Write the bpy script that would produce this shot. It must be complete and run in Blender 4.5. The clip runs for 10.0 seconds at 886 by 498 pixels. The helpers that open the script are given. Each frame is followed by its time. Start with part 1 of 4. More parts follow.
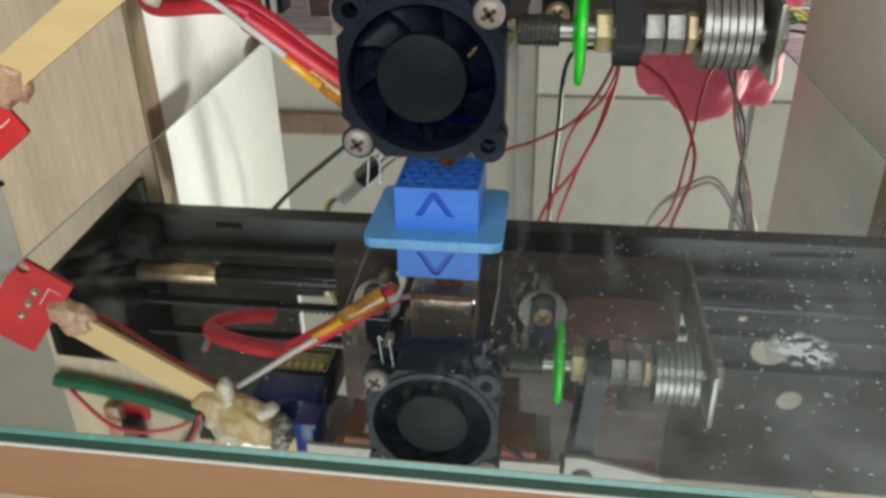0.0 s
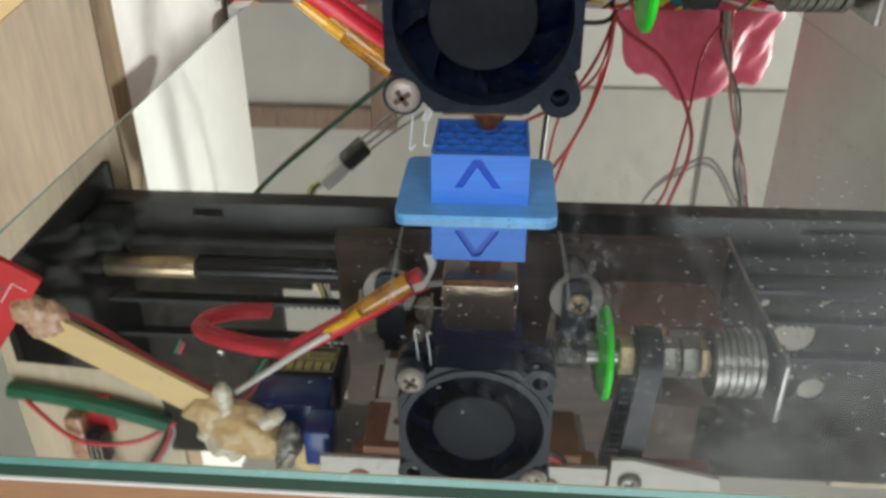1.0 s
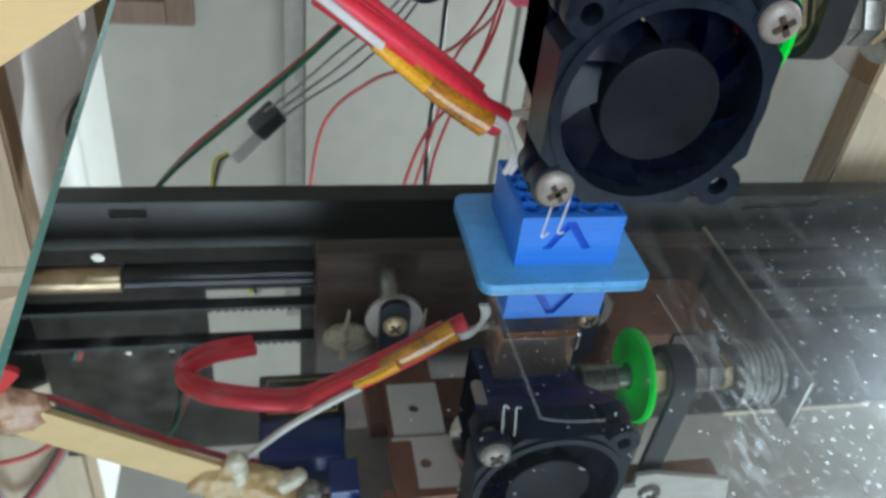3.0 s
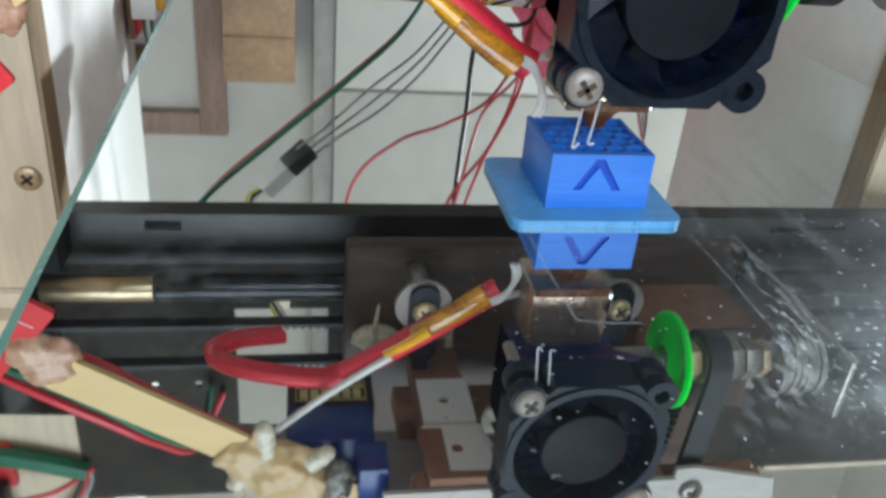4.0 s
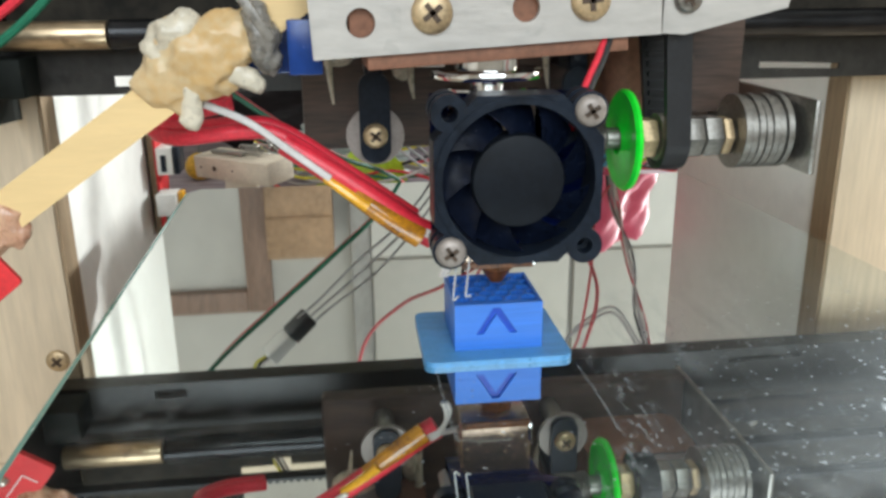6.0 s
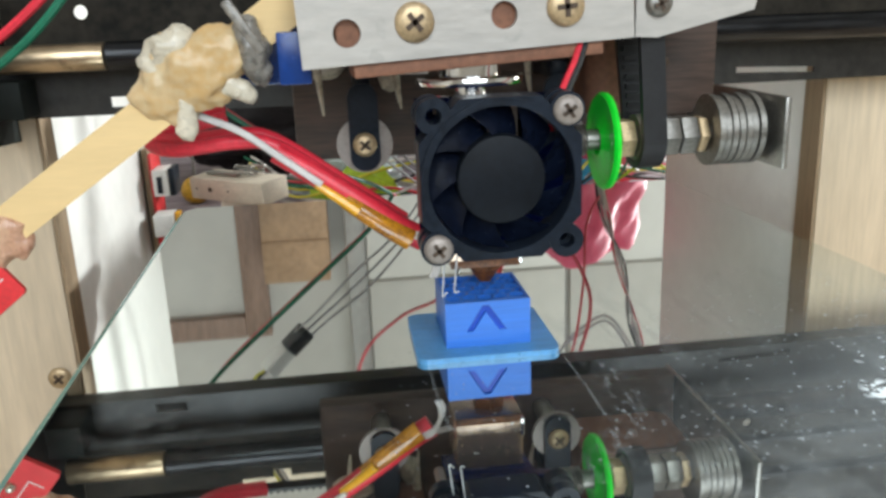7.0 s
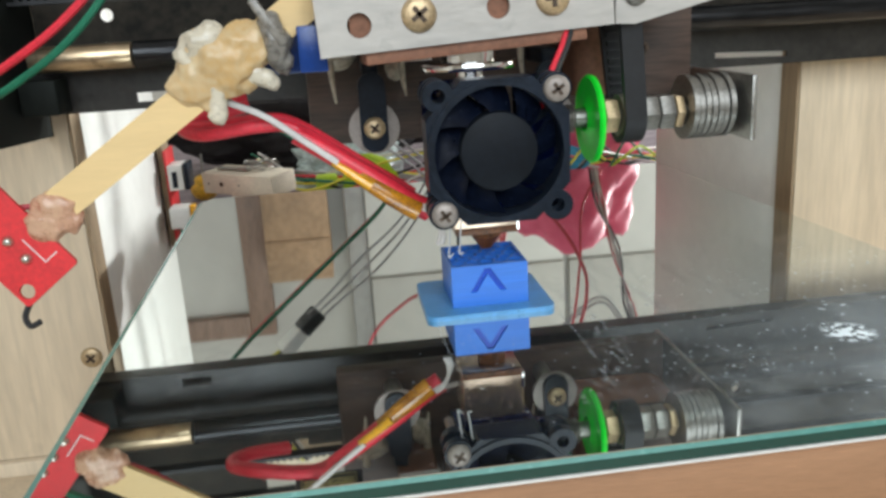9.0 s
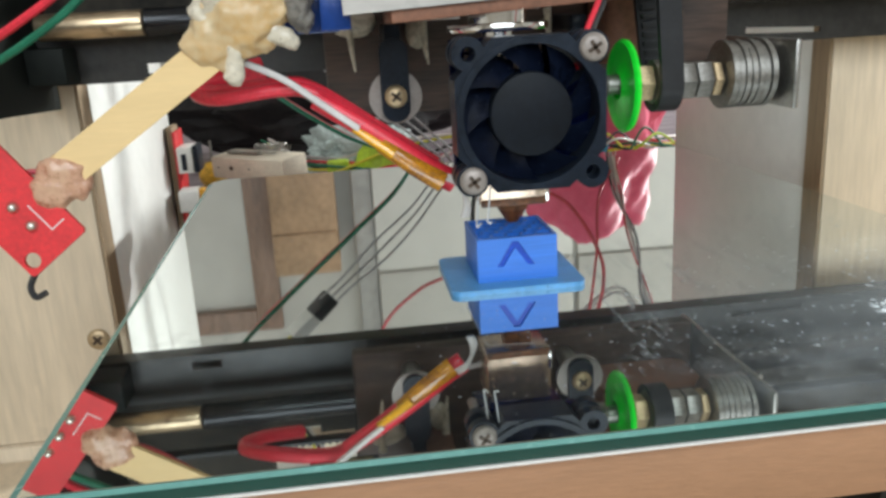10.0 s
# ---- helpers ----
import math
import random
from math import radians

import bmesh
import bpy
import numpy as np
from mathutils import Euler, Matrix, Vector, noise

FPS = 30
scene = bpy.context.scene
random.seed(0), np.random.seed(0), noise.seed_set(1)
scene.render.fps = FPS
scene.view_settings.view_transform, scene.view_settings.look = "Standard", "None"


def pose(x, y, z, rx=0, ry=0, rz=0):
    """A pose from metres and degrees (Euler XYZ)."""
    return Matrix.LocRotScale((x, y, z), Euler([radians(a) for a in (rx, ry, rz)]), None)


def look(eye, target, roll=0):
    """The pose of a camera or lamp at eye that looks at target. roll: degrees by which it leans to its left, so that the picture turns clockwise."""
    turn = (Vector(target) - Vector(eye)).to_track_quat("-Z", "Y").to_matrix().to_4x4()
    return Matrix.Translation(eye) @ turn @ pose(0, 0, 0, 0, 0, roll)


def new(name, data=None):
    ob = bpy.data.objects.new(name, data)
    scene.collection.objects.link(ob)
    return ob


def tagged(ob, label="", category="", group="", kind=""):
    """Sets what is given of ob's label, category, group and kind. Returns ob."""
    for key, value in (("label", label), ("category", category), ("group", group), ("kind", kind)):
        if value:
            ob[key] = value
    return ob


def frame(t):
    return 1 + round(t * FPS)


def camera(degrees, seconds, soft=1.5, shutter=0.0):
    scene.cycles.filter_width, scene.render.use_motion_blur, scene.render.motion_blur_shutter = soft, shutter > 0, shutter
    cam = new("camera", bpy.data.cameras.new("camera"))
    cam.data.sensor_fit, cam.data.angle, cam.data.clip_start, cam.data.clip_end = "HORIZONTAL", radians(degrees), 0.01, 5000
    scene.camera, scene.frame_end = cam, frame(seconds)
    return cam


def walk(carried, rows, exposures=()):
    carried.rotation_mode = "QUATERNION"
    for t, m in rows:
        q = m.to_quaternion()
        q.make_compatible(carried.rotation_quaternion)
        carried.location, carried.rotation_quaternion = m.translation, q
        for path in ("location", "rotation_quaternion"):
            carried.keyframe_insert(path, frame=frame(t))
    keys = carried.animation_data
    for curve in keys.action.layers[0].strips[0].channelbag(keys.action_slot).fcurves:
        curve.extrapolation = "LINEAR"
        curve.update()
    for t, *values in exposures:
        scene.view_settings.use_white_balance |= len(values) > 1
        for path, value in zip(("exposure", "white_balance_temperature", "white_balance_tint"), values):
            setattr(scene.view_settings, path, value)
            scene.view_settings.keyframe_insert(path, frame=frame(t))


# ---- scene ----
cam = camera(56.6, 10.0, soft=3.0)
PATH = [
    (0.0, look((0.0322, -0.2145, 0.1135), (-0.0060, 0.0439, -0.0339), -1.18)),
    (0.5, look((0.0069, -0.2019, 0.0969), (-0.0159, 0.0589, -0.0496), -0.46)),
    (1.0, look((0.0043, -0.1910, 0.0934), (-0.0147, 0.0688, -0.0553), -0.21)),
    (1.5, look((0.0044, -0.1836, 0.0982), (-0.0160, 0.0708, -0.0595), 0.59)),
    (2.0, look((-0.0072, -0.1659, 0.1051), (-0.0111, 0.0824, -0.0632), 3.56)),
    (2.2, look((-0.0251, -0.1488, 0.1170), (-0.0142, 0.0969, -0.0548), 4.87)),
    (3.3, look((-0.0716, -0.1463, 0.1108), (-0.0072, 0.0839, -0.0706), 7.69)),
    (3.5, look((-0.0754, -0.1538, 0.0971), (-0.0132, 0.0820, -0.0777), 7.59)),
    (4.0, look((-0.0668, -0.1700, 0.0813), (-0.0154, 0.0881, -0.0626), 5.47)),
    (4.5, look((-0.0504, -0.1771, 0.0970), (-0.0173, 0.0967, -0.0211), 2.41)),
    (5.0, look((-0.0466, -0.1896, 0.0964), (-0.0205, 0.0902, -0.0086), 1.12)),
    (5.5, look((-0.0411, -0.1995, 0.0964), (-0.0120, 0.0817, -0.0038), 0.41)),
    (6.0, look((-0.0379, -0.2104, 0.0960), (-0.0057, 0.0736, 0.0048), -0.68)),
    (7.5, look((-0.0369, -0.2281, 0.0916), (-0.0031, 0.0581, 0.0085), -2.76)),
    (8.0, look((-0.0387, -0.2420, 0.0948), (-0.0048, 0.0439, 0.0107), -3.20)),
    (8.5, look((-0.0370, -0.2477, 0.0928), (-0.0037, 0.0386, 0.0095), -3.31)),
    (9.0, look((-0.0424, -0.2470, 0.0904), (-0.0085, 0.0393, 0.0075), -3.46)),
    (9.5, look((-0.0456, -0.2409, 0.0836), (-0.0130, 0.0455, 0.0005), -3.26)),
    (10.0, look((-0.0476, -0.2367, 0.0797), (-0.0156, 0.0497, -0.0035), -3.16)),
]
walk(cam, PATH, exposures=[(0.0, -0.58, 6420, 3), (1.0, -0.48, 6360, 7), (2.0, -0.50, 6030, 6), (3.4, -0.34, 5460, 1), (4.0, -0.24, 5600, 4), (4.7, -0.18, 6080, 3), (7.5, -0.26, 6030, 4), (10.0, -0.33, 6040, 4)])

# ---- light: daylight from a window behind the printer, with added fill behind the viewer ----
world = bpy.data.worlds.new("world")
scene.world = world
world.use_nodes = True
sky = world.node_tree.nodes.new("ShaderNodeTexSky")
sky.sky_type, sky.sun_disc = "NISHITA", False
sky.sun_elevation, sky.sun_rotation = radians(19.8), radians(59.0)
world.node_tree.links.new(sky.outputs[0], world.node_tree.nodes["Background"].inputs[0])
world.node_tree.nodes["Background"].inputs[1].default_value = 0.12


def area_lamp(name, place, target, w, h, watts, colour):
    data = bpy.data.lights.new(name, "AREA")
    data.shape, data.size, data.size_y, data.energy, data.color = "RECTANGLE", w, h, watts, colour
    ob = new(name, data)
    ob.matrix_world = look(place, target)
    return ob


area_lamp("window_light_side", (1.47, 0.72, 0.55), (0.0, 0.30, 0.1), 0.9, 1.0, 18, (1.0, 0.98, 0.95))
sun = bpy.data.lights.new("sun", "SUN")
sun.energy, sun.angle, sun.color = 5.0, radians(4.0), (1.0, 0.97, 0.92)
new("sun", sun).matrix_world = look((1.0, 0.600, 0.42), (0, 0, 0))
# made-up fill lamp that brightens the front faces
area_lamp("fill_light_front", (0.05, -1.47, 0.80), (0.05, 0.1, 0.0), 1.4, 1.1, 34, (0.97, 0.985, 1.0))

HX = 0.0127   # print head along the rail
BY = -0.0079   # bed along its slide


# ---- materials ----
def mat(name, colour, rough=0.5, metal=0.0, vary=0.12, scale=60.0, bump=0.0, bscale=400.0, stretch=(1, 1, 1), colour2=None, coat=0.0, trans=0.0, spec=0.5, spots=0.0):
    m = bpy.data.materials.new(name)
    m.use_nodes = True
    nt = m.node_tree
    N, L = nt.nodes, nt.links
    p = N["Principled BSDF"]
    p.inputs["Roughness"].default_value, p.inputs["Metallic"].default_value = rough, metal
    p.inputs["Coat Weight"].default_value = coat
    p.inputs["Transmission Weight"].default_value = trans
    p.inputs["Specular IOR Level"].default_value = spec
    tc, mp = N.new("ShaderNodeTexCoord"), N.new("ShaderNodeMapping")
    mp.inputs["Scale"].default_value = stretch
    L.new(tc.outputs["Object"], mp.inputs[0])
    big, small = N.new("ShaderNodeTexNoise"), N.new("ShaderNodeTexNoise")
    big.inputs["Scale"].default_value, big.inputs["Detail"].default_value = scale, 4
    small.inputs["Scale"].default_value, small.inputs["Detail"].default_value = scale * 7, 6
    L.new(mp.outputs[0], big.inputs[0])
    L.new(mp.outputs[0], small.inputs[0])
    mix = N.new("ShaderNodeMath")
    mix.operation = "ADD"
    L.new(big.outputs[0], mix.inputs[0])
    L.new(small.outputs[0], mix.inputs[1])
    ramp = N.new("ShaderNodeMapRange")
    ramp.inputs[1].default_value, ramp.inputs[2].default_value = 0.7, 1.3
    L.new(mix.outputs[0], ramp.inputs[0])
    col = N.new("ShaderNodeMix")
    col.data_type = "RGBA"
    dark = colour2 or tuple(c * (1 - vary * 1.6) for c in colour)
    light = colour if colour2 else tuple(min(1, c * (1 + vary)) for c in colour)
    col.inputs[6].default_value, col.inputs[7].default_value = (*dark, 1), (*light, 1)
    L.new(ramp.outputs[0], col.inputs[0])
    out = col.outputs[2]
    if spots:
        sp = N.new("ShaderNodeTexNoise")
        sp.inputs["Scale"].default_value, sp.inputs["Detail"].default_value = scale * 2.3, 3
        L.new(tc.outputs["Object"], sp.inputs[0])
        th = N.new("ShaderNodeMapRange")
        th.inputs[1].default_value, th.inputs[2].default_value = 0.66, 0.72
        th.inputs[4].default_value = spots
        L.new(sp.outputs[0], th.inputs[0])
        c2 = N.new("ShaderNodeMix")
        c2.data_type = "RGBA"
        c2.inputs[7].default_value = (*(c * 0.35 for c in colour), 1)
        L.new(th.outputs[0], c2.inputs[0])
        L.new(out, c2.inputs[6])
        out = c2.outputs[2]
    L.new(out, p.inputs["Base Color"])
    rr = N.new("ShaderNodeMapRange")
    rr.inputs[3].default_value, rr.inputs[4].default_value = max(0.02, rough - 0.08), min(1, rough + 0.08)
    L.new(small.outputs[0], rr.inputs[0])
    L.new(rr.outputs[0], p.inputs["Roughness"])
    if bump:
        bt = N.new("ShaderNodeTexNoise")
        bt.inputs["Scale"].default_value, bt.inputs["Detail"].default_value = bscale, 4
        L.new(mp.outputs[0], bt.inputs[0])
        b = N.new("ShaderNodeBump")
        b.inputs["Strength"].default_value, b.inputs["Distance"].default_value = bump, 0.0005
        L.new(bt.outputs[0], b.inputs["Height"])
        L.new(b.outputs[0], p.inputs["Normal"])
    return m


def mirror_material():
    m = bpy.data.materials.new("dusty_mirror")
    m.use_nodes = True
    nt = m.node_tree
    N, L = nt.nodes, nt.links
    p = N["Principled BSDF"]
    p.inputs["Base Color"].default_value = (0.765, 0.80, 0.775, 1)
    p.inputs["Metallic"].default_value, p.inputs["Roughness"].default_value = 1.0, 0.028
    # dust scatters forwards more than a matt paint does
    d = N.new("ShaderNodeMixShader")
    matt, sheen = N.new("ShaderNodeBsdfDiffuse"), N.new("ShaderNodeBsdfAnisotropic")
    # bluish tint puts the sheen of daylight into the dust colour
    matt.inputs[0].default_value = (0.60, 0.68, 0.76, 1)
    sheen.inputs[0].default_value, sheen.inputs["Roughness"].default_value = (0.74, 0.80, 0.84, 1), 0.50
    d.inputs[0].default_value = 0.85
    L.new(matt.outputs[0], d.inputs[1])
    L.new(sheen.outputs[0], d.inputs[2])
    tc = N.new("ShaderNodeTexCoord")

    def noise_of(scale, lo, hi, top, detail=5, stretch=None):
        n, r = N.new("ShaderNodeTexNoise"), N.new("ShaderNodeMapRange")
        n.inputs["Scale"].default_value, n.inputs["Detail"].default_value = scale, detail
        src = tc.outputs["Object"]
        if stretch:
            mp = N.new("ShaderNodeMapping")
            mp.inputs["Scale"].default_value, mp.inputs["Rotation"].default_value = stretch, (0, 0, 0.6)
            L.new(src, mp.inputs[0])
            src = mp.outputs[0]
        L.new(src, n.inputs[0])
        r.inputs[1].default_value, r.inputs[2].default_value, r.inputs[4].default_value = lo, hi, top
        L.new(n.outputs[0], r.inputs[0])
        return r.outputs[0]

    def op(kind, a, b):
        n = N.new("ShaderNodeMath")
        n.operation, n.use_clamp = kind, False
        for i, v in enumerate((a, b)):
            if isinstance(v, float):
                n.inputs[i].default_value = v
            else:
                L.new(v, n.inputs[i])
        return n.outputs[0]

    def patch(x, y, r):
        v = N.new("ShaderNodeVectorMath")
        v.operation = "DISTANCE"
        v.inputs[1].default_value = (x, y, 0)
        L.new(tc.outputs["Object"], v.inputs[0])
        q = N.new("ShaderNodeMapRange")
        q.inputs[1].default_value, q.inputs[2].default_value, q.inputs[3].default_value, q.inputs[4].default_value = r, 0.0, 0.0, 1.0
        q.interpolation_type = "SMOOTHSTEP"
        L.new(v.outputs["Value"], q.inputs[0])
        return q.outputs[0]

    # thin dust film, also lifting dark reflections in place of lens haze
    film = noise_of(14.0, 0.35, 0.75, 0.030)
    grain = noise_of(560.0, 0.69, 0.75, 0.5, 1)
    smear = noise_of(110.0, 0.50, 0.72, 0.55, 7, (1, 0.22, 1))
    right = patch(0.10, -0.03, 0.11)
    wipe = patch(0.045, 0.0, 0.05)
    corner = patch(-0.075, 0.055, 0.035)
    star = patch(0.0905, -0.0535, 0.0085)
    total = op("ADD", film, 0.008)
    total = op("ADD", total, op("MULTIPLY", op("MULTIPLY", grain, noise_of(30.0, 0.46, 0.62, 1.0, 3, (1.6, 0.5, 1))), op("ADD", op("MULTIPLY", right, 1.5), op("ADD", corner, 0.05))))
    total = op("ADD", total, op("MULTIPLY", smear, op("ADD", op("MULTIPLY", wipe, 0.50), op("MULTIPLY", right, 0.12))))
    # smooth glare painted over the right side, beneath the real specks
    total = op("ADD", total, op("MULTIPLY", right, 0.11))
    total = op("ADD", total, op("MULTIPLY", star, noise_of(430.0, 0.45, 0.58, 2.6, 6)))
    smudge = patch(-0.085, -0.035, 0.035)
    total = op("ADD", total, op("MULTIPLY", smudge, noise_of(160.0, 0.46, 0.72, 0.20, 6)))
    # cloudy bluish glare near the right corner, painted into the dust mask
    haze = patch(0.100, -0.085, 0.090)
    total = op("ADD", total, op("MULTIPLY", haze, noise_of(38.0, 0.38, 0.72, 0.14, 4)))
    total = op("ADD", total, op("MULTIPLY", right, noise_of(420.0, 0.70, 0.73, 0.6, 1)))
    # dried splashes in the near corner
    splash = patch(0.080, -0.060, 0.060)
    total = op("ADD", total, op("MULTIPLY", splash, noise_of(210.0, 0.69, 0.74, 0.55, 3)))
    # arc left by a wiping cloth
    arc = N.new("ShaderNodeVectorMath")
    arc.operation = "DISTANCE"
    arc.inputs[1].default_value = (-0.030, -0.034, 0)
    L.new(tc.outputs["Object"], arc.inputs[0])
    ring = op("SUBTRACT", 1.0, op("MULTIPLY", op("ABSOLUTE", op("SUBTRACT", arc.outputs["Value"], 0.0570), 0.0), 150.0))
    ring = op("MAXIMUM", ring, 0.0)
    total = op("ADD", total, op("MULTIPLY", op("MULTIPLY", ring, patch(0.027, -0.045, 0.055)), noise_of(520.0, 0.48, 0.66, 0.45, 7, (1, 0.35, 1))))
    # scratchy streaks and dried drops in front of the raft
    streak = patch(0.040, -0.062, 0.042)
    total = op("ADD", total, op("MULTIPLY", streak, noise_of(560.0, 0.60, 0.68, 0.28, 5, (1, 0.8, 1))))
    total = op("ADD", total, op("MULTIPLY", patch(0.045, -0.083, 0.045), noise_of(70.0, 0.42, 0.66, 0.12, 4)))
    total = op("ADD", total, op("MULTIPLY", patch(-0.010, -0.050, 0.070), noise_of(520.0, 0.73, 0.745, 0.6, 1)))
    mx = N.new("ShaderNodeMixShader")
    clampn = N.new("ShaderNodeClamp")
    L.new(total, clampn.inputs[0])
    L.new(clampn.outputs[0], mx.inputs[0])
    L.new(p.outputs[0], mx.inputs[1])
    L.new(d.outputs[0], mx.inputs[2])
    L.new(mx.outputs[0], N["Material Output"].inputs[0])
    return m


M = {}
M["mirror"] = mirror_material()
M["glass_edge"] = mat("glass_edge", (0.012, 0.062, 0.050), 0.15, vary=0.06, scale=20, coat=0.4)
M["glass_lip"] = mat("glass_lip", (0.12, 0.30, 0.26), 0.25, vary=0.06, scale=60)
M["bed_wood"] = mat("bed_wood", (0.40, 0.22, 0.12), 0.6, vary=0.07, scale=25, bump=0.3, stretch=(1, 6, 6))
M["plywood"] = mat("plywood", (0.67, 0.55, 0.40), 0.6, vary=0.10, scale=14, bump=0.25, stretch=(5, 5, 0.5), spots=0.25)
M["ply_edge"] = mat("ply_edge", (0.30, 0.215, 0.13), 0.7, vary=0.2, scale=40, bump=0.3, stretch=(3, 8, 0.4))
M["white_panel"] = mat("white_panel", (0.82, 0.81, 0.78), 0.45, vary=0.04, scale=18, bump=0.1, spots=0.06)
M["wall_paint"] = mat("wall_paint", (0.70, 0.67, 0.61), 0.7, vary=0.05, scale=3, bump=0.1, bscale=90)
M["cupboard"] = mat("cupboard", (0.60, 0.57, 0.51), 0.5, vary=0.05, scale=4)
M["grey_trim"] = mat("grey_trim", (0.42, 0.40, 0.37), 0.6, vary=0.15, scale=8)
M["cupboard_side"] = mat("cupboard_side", (0.54, 0.51, 0.46), 0.6, vary=0.08, scale=6)
M["brown_trim"] = mat("brown_trim", (0.34, 0.22, 0.16), 0.55, vary=0.25, scale=12, stretch=(4, 4, 0.5))
M["cardboard"] = mat("cardboard", (0.45, 0.29, 0.17), 0.8, vary=0.2, scale=15)
M["floor"] = mat("floor", (0.35, 0.26, 0.18), 0.5, vary=0.2, scale=4, stretch=(1, 8, 1))
M["table"] = mat("table", (0.42, 0.30, 0.19), 0.5, vary=0.2, scale=8, stretch=(1, 9, 1), bump=0.1)
M["ceiling"] = mat("ceiling_paint", (0.72, 0.71, 0.69), 0.8, vary=0.04, scale=3)
M["blue_print"] = mat("blue_print", (0.040, 0.19, 0.70), 0.42, vary=0.12, scale=60, bump=0.5, bscale=260, stretch=(0.15, 0.15, 16), coat=0.1)
# shaded copy of blue_print for the sunken mark
M["blue_recess_shade"] = mat("blue_recess_shade", (0.012, 0.07, 0.50), 0.5, vary=0.15, scale=80)
M["blue_raft"] = mat("blue_raft", (0.13, 0.38, 0.72), 0.3, vary=0.14, scale=90, bump=0.5, bscale=700, stretch=(1, 6, 1), trans=0.15)
M["black_plastic"] = mat("black_plastic", (0.011, 0.016, 0.026), 0.34, vary=0.3, scale=90, bump=0.15, bscale=900, spec=0.2)
M["fan_blade"] = mat("fan_blade", (0.009, 0.014, 0.034), 0.25, vary=0.3, scale=60, spec=0.35)
M["fan_hub"] = mat("fan_hub", (0.007, 0.009, 0.013), 0.5, vary=0.25, scale=120, spec=0.15)
M["duct"] = mat("duct_blue", (0.012, 0.03, 0.16), 0.25, vary=0.3, scale=60, bump=0.4, bscale=260, stretch=(0.2, 0.2, 12))
M["steel"] = mat("steel", (0.33, 0.315, 0.29), 0.38, 0.9, vary=0.2, scale=120, bump=0.1)
M["chrome"] = mat("chrome", (0.78, 0.77, 0.76), 0.1, 1.0, vary=0.08, scale=60)
M["screw_white"] = mat("screw_plated", (0.34, 0.295, 0.265), 0.5, 0.4, vary=0.15, scale=200)
M["recess"] = mat("recess_dark", (0.09, 0.06, 0.04), 0.6, 0.3, vary=0.3, scale=300)
M["brass"] = mat("brass", (0.56, 0.42, 0.25), 0.42, 0.6, vary=0.2, scale=150)
M["old_gold"] = mat("old_gold_rod", (0.52, 0.40, 0.26), 0.32, 0.9, vary=0.25, scale=90, stretch=(0.3, 1, 1), spots=0.5)
M["aluminium"] = mat("aluminium", (0.47, 0.44, 0.405), 0.5, 0.2, vary=0.10, scale=60, bump=0.25, bscale=500, stretch=(0.3, 1, 1), spots=0.18)
M["mdf"] = mat("mdf", (0.25, 0.115, 0.068), 0.7, vary=0.2, scale=80, bump=0.3)
M["laminate"] = mat("brown_laminate", (0.078, 0.048, 0.035), 0.55, vary=0.35, scale=30, bump=0.3, stretch=(0.5, 4, 5))
M["rail_black"] = mat("rail_black", (0.020, 0.018, 0.015), 0.38, 0.0, vary=0.4, scale=50, bump=0.2, spots=0.5)
M["rod_black"] = mat("rod_black", (0.03, 0.03, 0.032), 0.22, 0.7, vary=0.5, scale=60, stretch=(0.15, 1, 1))
M["rail_plate"] = mat("rail_plate", (0.034, 0.028, 0.020), 0.60, 0.0, vary=0.45, scale=34, bump=0.15, spec=0.2, spots=0.4)
M["dark_block"] = mat("dark_block", (0.009, 0.011, 0.009), 0.7, vary=0.3, scale=30, spec=0.2)
M["rubber"] = mat("rubber", (0.012, 0.012, 0.014), 0.5, vary=0.3, scale=150)
M["green"] = mat("green_plastic", (0.04, 0.80, 0.03), 0.35, vary=0.08, scale=90, coat=0.15)
M["stick"] = mat("birch_stick", (0.78, 0.56, 0.27), 0.6, vary=0.03, scale=60, bump=0.2, stretch=(0.3, 3, 3))
M["glue"] = mat("hot_glue", (0.80, 0.64, 0.40), 0.34, vary=0.06, scale=70, coat=0.05, trans=0.25, colour2=(0.74, 0.48, 0.20), bump=0.5, bscale=130)
M["glue_clear"] = mat("clear_glue", (0.74, 0.66, 0.52), 0.28, vary=0.10, scale=60, trans=0.12, coat=0.1, bump=0.15, bscale=160)
M["glue_tan"] = mat("tan_glue", (0.72, 0.47, 0.31), 0.28, vary=0.12, scale=70, trans=0.15, coat=0.1, colour2=(0.52, 0.24, 0.15), bump=0.15, bscale=160)
M["glue_grey"] = mat("grey_glue", (0.34, 0.31, 0.27), 0.28, vary=0.3, scale=70, trans=0.1, colour2=(0.10, 0.09, 0.08))
M["red_pcb"] = mat("red_pcb", (0.66, 0.02, 0.025), 0.5, vary=0.14, scale=120)
M["solder"] = mat("solder", (0.66, 0.62, 0.55), 0.25, 0.9, vary=0.2, scale=300)
M["red_wire"] = mat("red_wire", (0.74, 0.03, 0.055), 0.38, vary=0.14, scale=110, coat=0.1)
M["pink_wire"] = mat("pink_red_wire", (0.62, 0.06, 0.08), 0.45, vary=0.2, scale=80)
M["white_wire"] = mat("white_wire", (0.72, 0.68, 0.65), 0.45, vary=0.08, scale=110)
M["green_wire"] = mat("green_wire", (0.016, 0.16, 0.085), 0.4, vary=0.15, scale=80)
M["black_wire"] = mat("black_wire", (0.02, 0.02, 0.022), 0.45, vary=0.2, scale=80)
M["grey_wire"] = mat("grey_wire", (0.42, 0.40, 0.41), 0.45, vary=0.2, scale=80)
M["yellow_wire"] = mat("yellow_wire", (0.75, 0.68, 0.05), 0.4, vary=0.1, scale=80)
